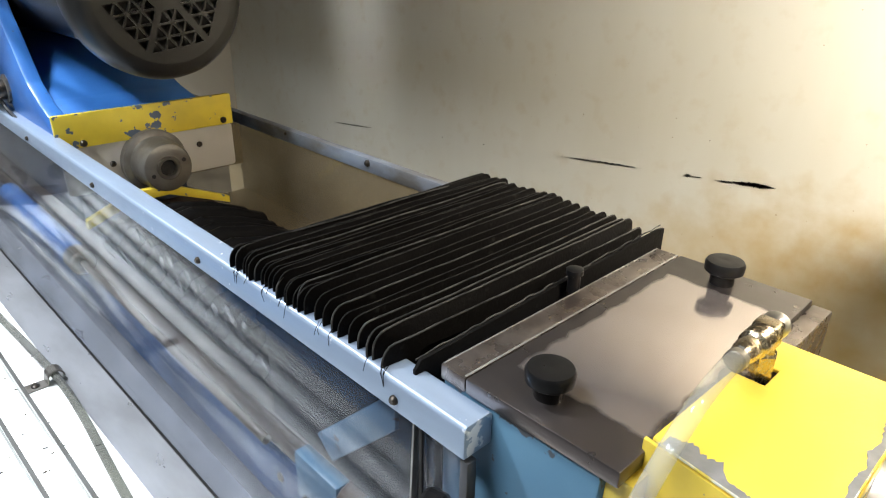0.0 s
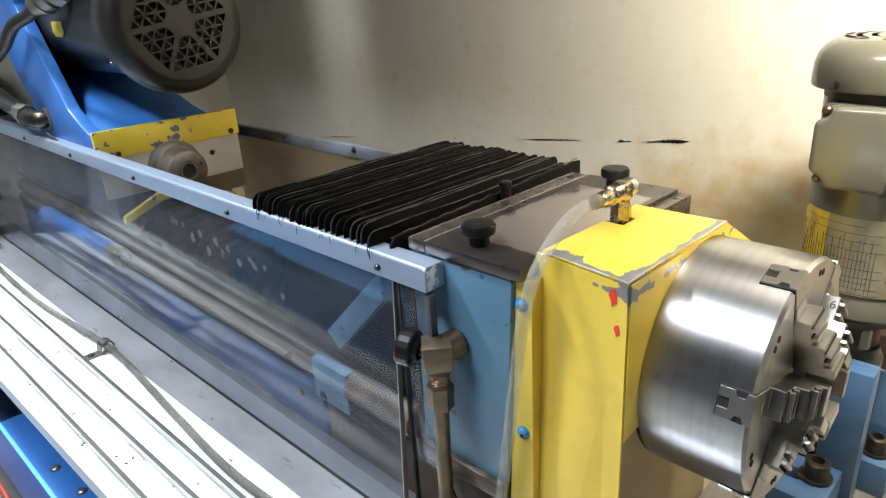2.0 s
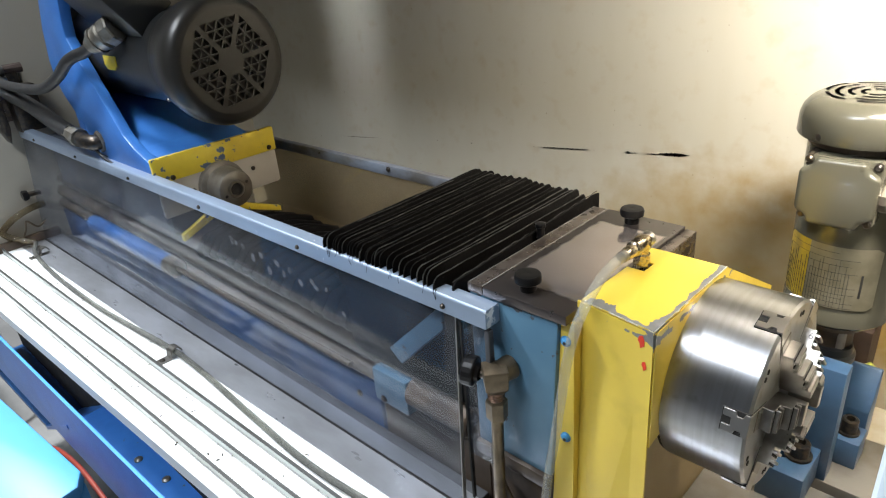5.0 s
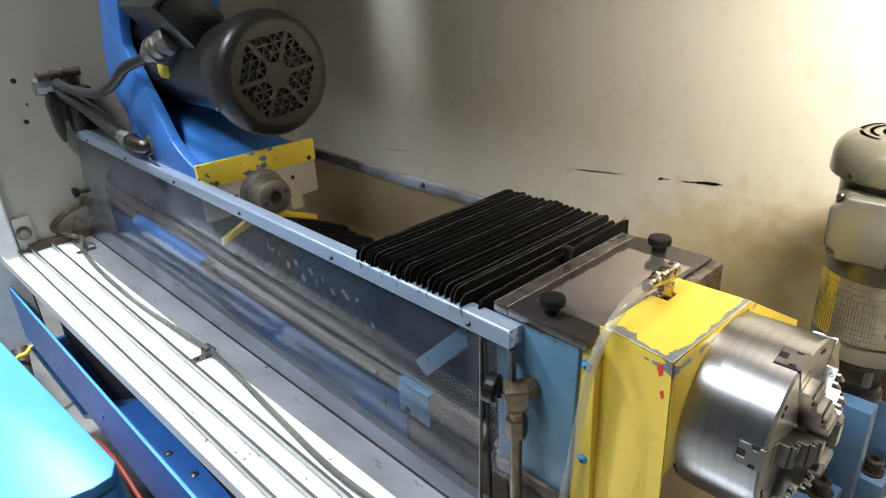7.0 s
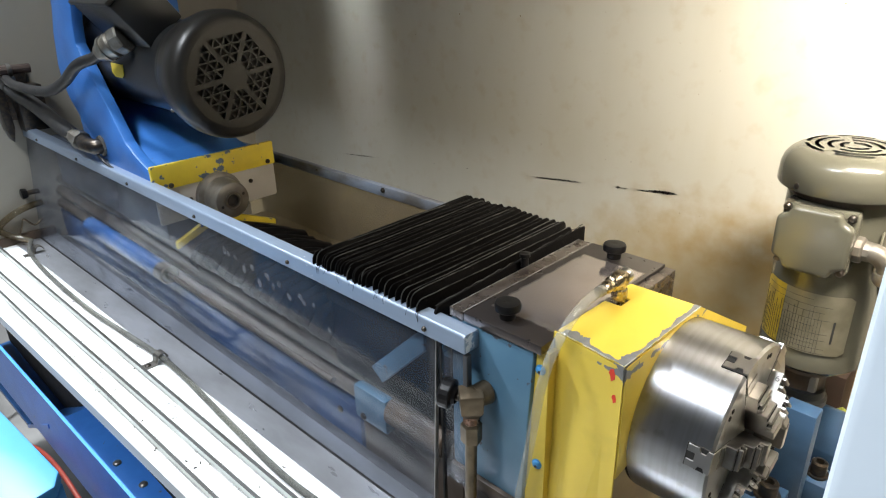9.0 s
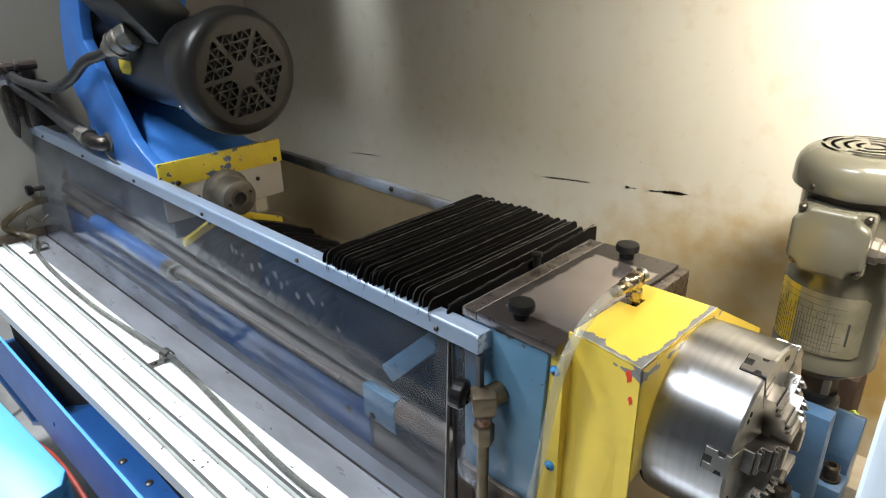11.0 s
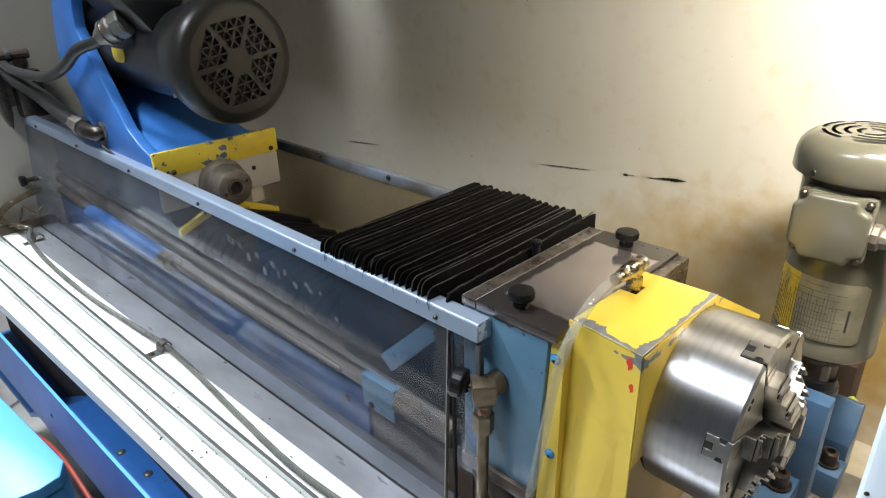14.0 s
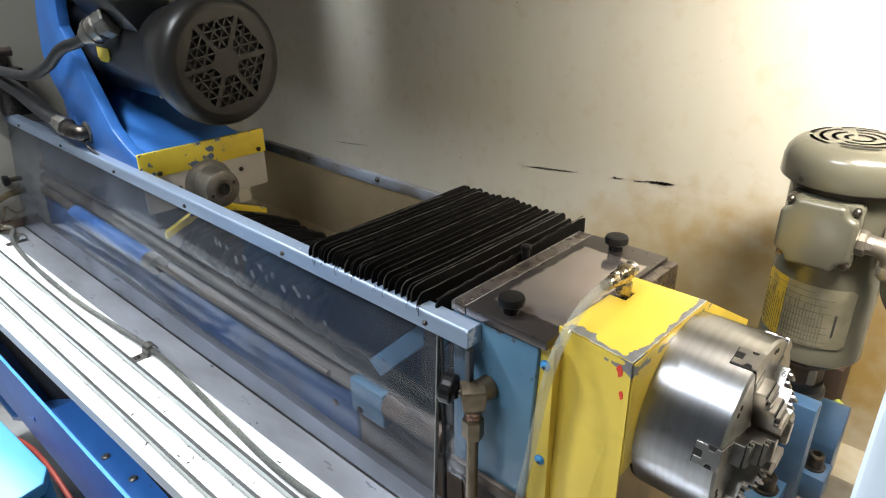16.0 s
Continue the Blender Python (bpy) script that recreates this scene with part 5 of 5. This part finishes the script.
tagged(part("clear_hose", hose(B(), [(-1.80, -0.09, 0.765), (-1.72, -0.118, 0.760), (-1.55, -0.131, 0.757), (-1.36, -0.134, 0.757), (-1.17, -0.130, 0.757), (-0.99, -0.116, 0.757), (-0.831, -0.106, 0.760), (-0.70, -0.106, 0.757), (-0.50, -0.118, 0.757), (-0.30, -0.126, 0.757), (-0.10, -0.112, 0.757), (0.06, -0.106, 0.760), (0.40, -0.11, 0.757)], 0.0062, 14), TUBE_OLD), "clear plastic coolant hose lying along the track", "hose")
for i, (x, y, z) in enumerate(CL):
    c = thing("hose_clip", (x, y, z), "zinc saddle clip holding the clear hose", "hose clip", group="hose clips along the track")
    bm = B()
    arc = [(-0.044, 0.0016), (-0.014, 0.0016)] + [(0.0120 * math.cos(radians(180 - k * 26)), 0.0115 + 0.0120 * math.sin(radians(180 - k * 26))) for k in range(8)]
    for s0, s1 in zip(arc, arc[1:]):
        d = Vector((0, s1[0] - s0[0], s1[1] - s0[1]))
        nrm = Vector((0, -d.z, d.y)).normalized() * 0.0011
        q = [bm.verts.new(Vector((x + e, y + 0.012 + s[0], z + s[1])) + nrm * g) for e in (-0.0115, 0.0115) for g in (-1, 1) for s in (s0, s1)]
        bmesh.ops.convex_hull(bm, input=q)
    part("strap", bm, CLIP, c)
    part("screw", screw(B(), (x, y - 0.018, z + 0.0028), (0, 0, 1), 0.0065, 0.004), BOLT, c)
tagged(part("red_cable", hose(B(), [(-1.64, -0.34, 0.02), (-1.46, -0.337, 0.25), (-1.24, -0.335, 0.42), (-1.012, -0.330, 0.495), (-0.809, -0.330, 0.485), (-0.45, -0.34, 0.45), (-0.25, -0.345, 0.30), (-0.15, -0.345, 0.02)], 0.0055), RED_CABLE), "orange-red cable behind the blue cabinet", "cable")
for p, r in (((-1.87, -0.134, 1.273), 0.008), ((-1.87, -0.134, 1.150), 0.007), ((-1.87, -0.118, 1.20), 0.004)):
    tagged(part("wall_plug", screw(B(), p, (1, 0, 0), r, 0.003), BOLT), "dark bolt head in the end wall", "bolt", group="bolts in the end wall")
tagged(part("clear_hose", hose(B(), [(-1.80, -0.09, 0.765), (-1.84, -0.135, 0.785), (-1.855, -0.155, 0.81), (-1.85, -0.12, 0.84), (-1.845, -0.07, 0.86), (-1.84, -0.02, 0.868)], 0.010, 12), TUBE_BROWN), "loop of yellowed clear hose against the end wall", "hose")
tagged(part("brown_wire", hose(B(), [(-1.85, -0.11, 0.77), (-1.845, -0.095, 0.80), (-1.845, -0.085, 0.825), (-1.84, -0.06, 0.80), (-1.84, -0.03, 0.815)], 0.003, 8), BRASS), "thin brown wire behind the guard's end", "wire")
tagged(part("end_ledge", box(B(), -1.869, -1.85, -0.24, 0.0, 0.70, 0.775, 0.003), RUST), "grimy brown ledge at the end of the track", "ledge")
wk = thing("guard_screw", (-1.86, -0.04, 0.9), "black thumb screw through the guard's end", "thumb screw")
part("stud", rod(B(), (-1.845, -0.02, 0.905), (-1.845, -0.055, 0.905), 0.008, 12), BOLT, wk)
part("head", lathe(B(), (-1.845, -0.055, 0.905), (0, -1, 0), [(0, 0.015), (0.014, 0.018), (0.017, 0.014)], 8), BLACK, wk, smooth=20)
cp2 = thing("wall_bracket", (-1.86, -0.25, 0.76), "small white bracket with a steel bolt at the track's end", "bracket")
part("plate", box(B(), -1.869, -1.856, -0.262, -0.209, 0.765, 0.866, 0.003), CREAM, cp2)
part("washer", lathe(B(), (-1.856, -0.238, 0.815), (1, 0, 0), [(0, 0.023), (0.003, 0.023), (0.004, 0.021)], 24), CLIP, cp2)
part("bolt", lathe(B(), (-1.853, -0.238, 0.815), (1, 0, 0), [(0, 0.0165), (0.012, 0.0165), (0.014, 0.014)], 6), NOSE, cp2, smooth=15)

# scuffs on the rear wall
random.seed(3)
for x, z, w, h_ in ((-0.418, 1.0355, 0.175, 0.0035), (-0.244, 1.0515, 0.014, 0.007), (-0.228, 1.0530, 0.022, 0.002), (-0.134, 1.0630, 0.070, 0.0095), (-0.180, 1.0570, 0.035, 0.0028), (-0.217, 1.118, 0.0022, 0.005), (-1.205, 0.960, 0.20, 0.0035), (-0.719, 1.007, 0.006, 0.004), (-0.851, 0.997, 0.006, 0.004), (-0.507, 1.027, 0.005, 0.006)):
    bm = B()
    n = 40
    up = [bm.verts.new((x - w / 2 + w * k / n, 0.7815, z + 0.095 * (w * k / n - w / 2) + h_ * 0.5 * math.sin(math.pi * (k + 0.3) / (n + 0.6)) * random.uniform(0.25, 1.35))) for k in range(n + 1)]
    dn = [bm.verts.new((v.co.x, 0.7815, z + 0.095 * (v.co.x - x) - h_ * 0.5 * math.sin(math.pi * (k + 0.3) / (n + 0.6)) * random.uniform(0.25, 1.35))) for k, v in enumerate(up)]
    for k in range(n):
        bm.faces.new((up[k], up[k + 1], dn[k + 1], dn[k]))
    bmesh.ops.solidify(bm, geom=bm.faces[:], thickness=0.001)
    tagged(part("scuff_mark", bm, SCUFF), "black scuff on the cream rear wall", "scuff mark", group="scuffs on the rear wall")

# chips swept over the tray, then light glints on the lower bellows as pale patches
random.seed(21)
bm = B()
for k in range(110):
    x = -0.05 - 1.6 * random.random()
    y = random.uniform(-0.235, -0.09) + 0.028 * x
    c = Matrix.Translation((x, y, 0.7492)) @ Matrix.Rotation(random.uniform(0, 3), 4, "Z") @ Matrix.Diagonal((random.uniform(0.0015, 0.006), random.uniform(0.0007, 0.0024), 0.001, 1))
    made = bmesh.ops.create_cube(bm, size=1.0)["verts"]
    for v in made:
        v.co += Vector((random.uniform(-0.3, 0.3), random.uniform(-0.3, 0.3), random.uniform(-0.2, 0.2)))
    bmesh.ops.transform(bm, matrix=c, verts=made)
tagged(part("metal_chips", bm, BOLT), "dark metal chips scattered over the white track", "metal chips", kind="stuff")
# pale lumps in place of the light glinting on the fold edges
bm = B()
for k in range(15):
    x = -0.73 + 0.38 * (k / 14) + random.uniform(-0.010, 0.010)
    z = 1.002 - 0.034 * (k % 2) * random.random() - 0.02 * (k / 14)
    big = random.choice((0.6, 0.8, 1.0, 1.2)) * (1.0 - 0.4 * k / 14)
    c = Matrix.Translation((x, 0.030, z)) @ Matrix.Rotation(random.uniform(-0.3, 0.6), 4, "Y") @ Matrix.Diagonal((0.008 * big, 0.003, 0.011 * big, 1))
    made = bmesh.ops.create_icosphere(bm, subdivisions=2, radius=0.7)["verts"]
    for v in made:
        v.co += Vector((random.uniform(-0.2, 0.2) - 0.5 * v.co.z, random.uniform(-0.1, 0.1), random.uniform(-0.2, 0.2)))
    bmesh.ops.transform(bm, matrix=c, verts=made)
tagged(part("caked_grit", bm, GLINT), "pale patches standing in for light glints on the lower bellows", "grit", kind="stuff")

# hoses on the floor beyond the stand
tagged(part("drain_hose", hose(B(), [(-2.62, -0.44, 0.02), (-2.60, -0.36, 0.16), (-2.44, -0.325, 0.29), (-2.36, -0.306, 0.30), (-2.20, -0.328, 0.29), (-2.07, -0.355, 0.20), (-2.03, -0.37, 0.02)], 0.028), BROWN), "dark brown drain hose standing behind the stand", "hose")
tagged(part("yellow_hose", hose(B(), [(-2.30, -0.50, 0.02), (-2.18, -0.41, 0.16), (-2.11, -0.36, 0.28), (-2.095, -0.326, 0.30), (-2.11, -0.275, 0.29), (-2.16, -0.20, 0.02)], 0.008), YELLOW_OLD), "thin yellow air hose behind the stand", "hose")
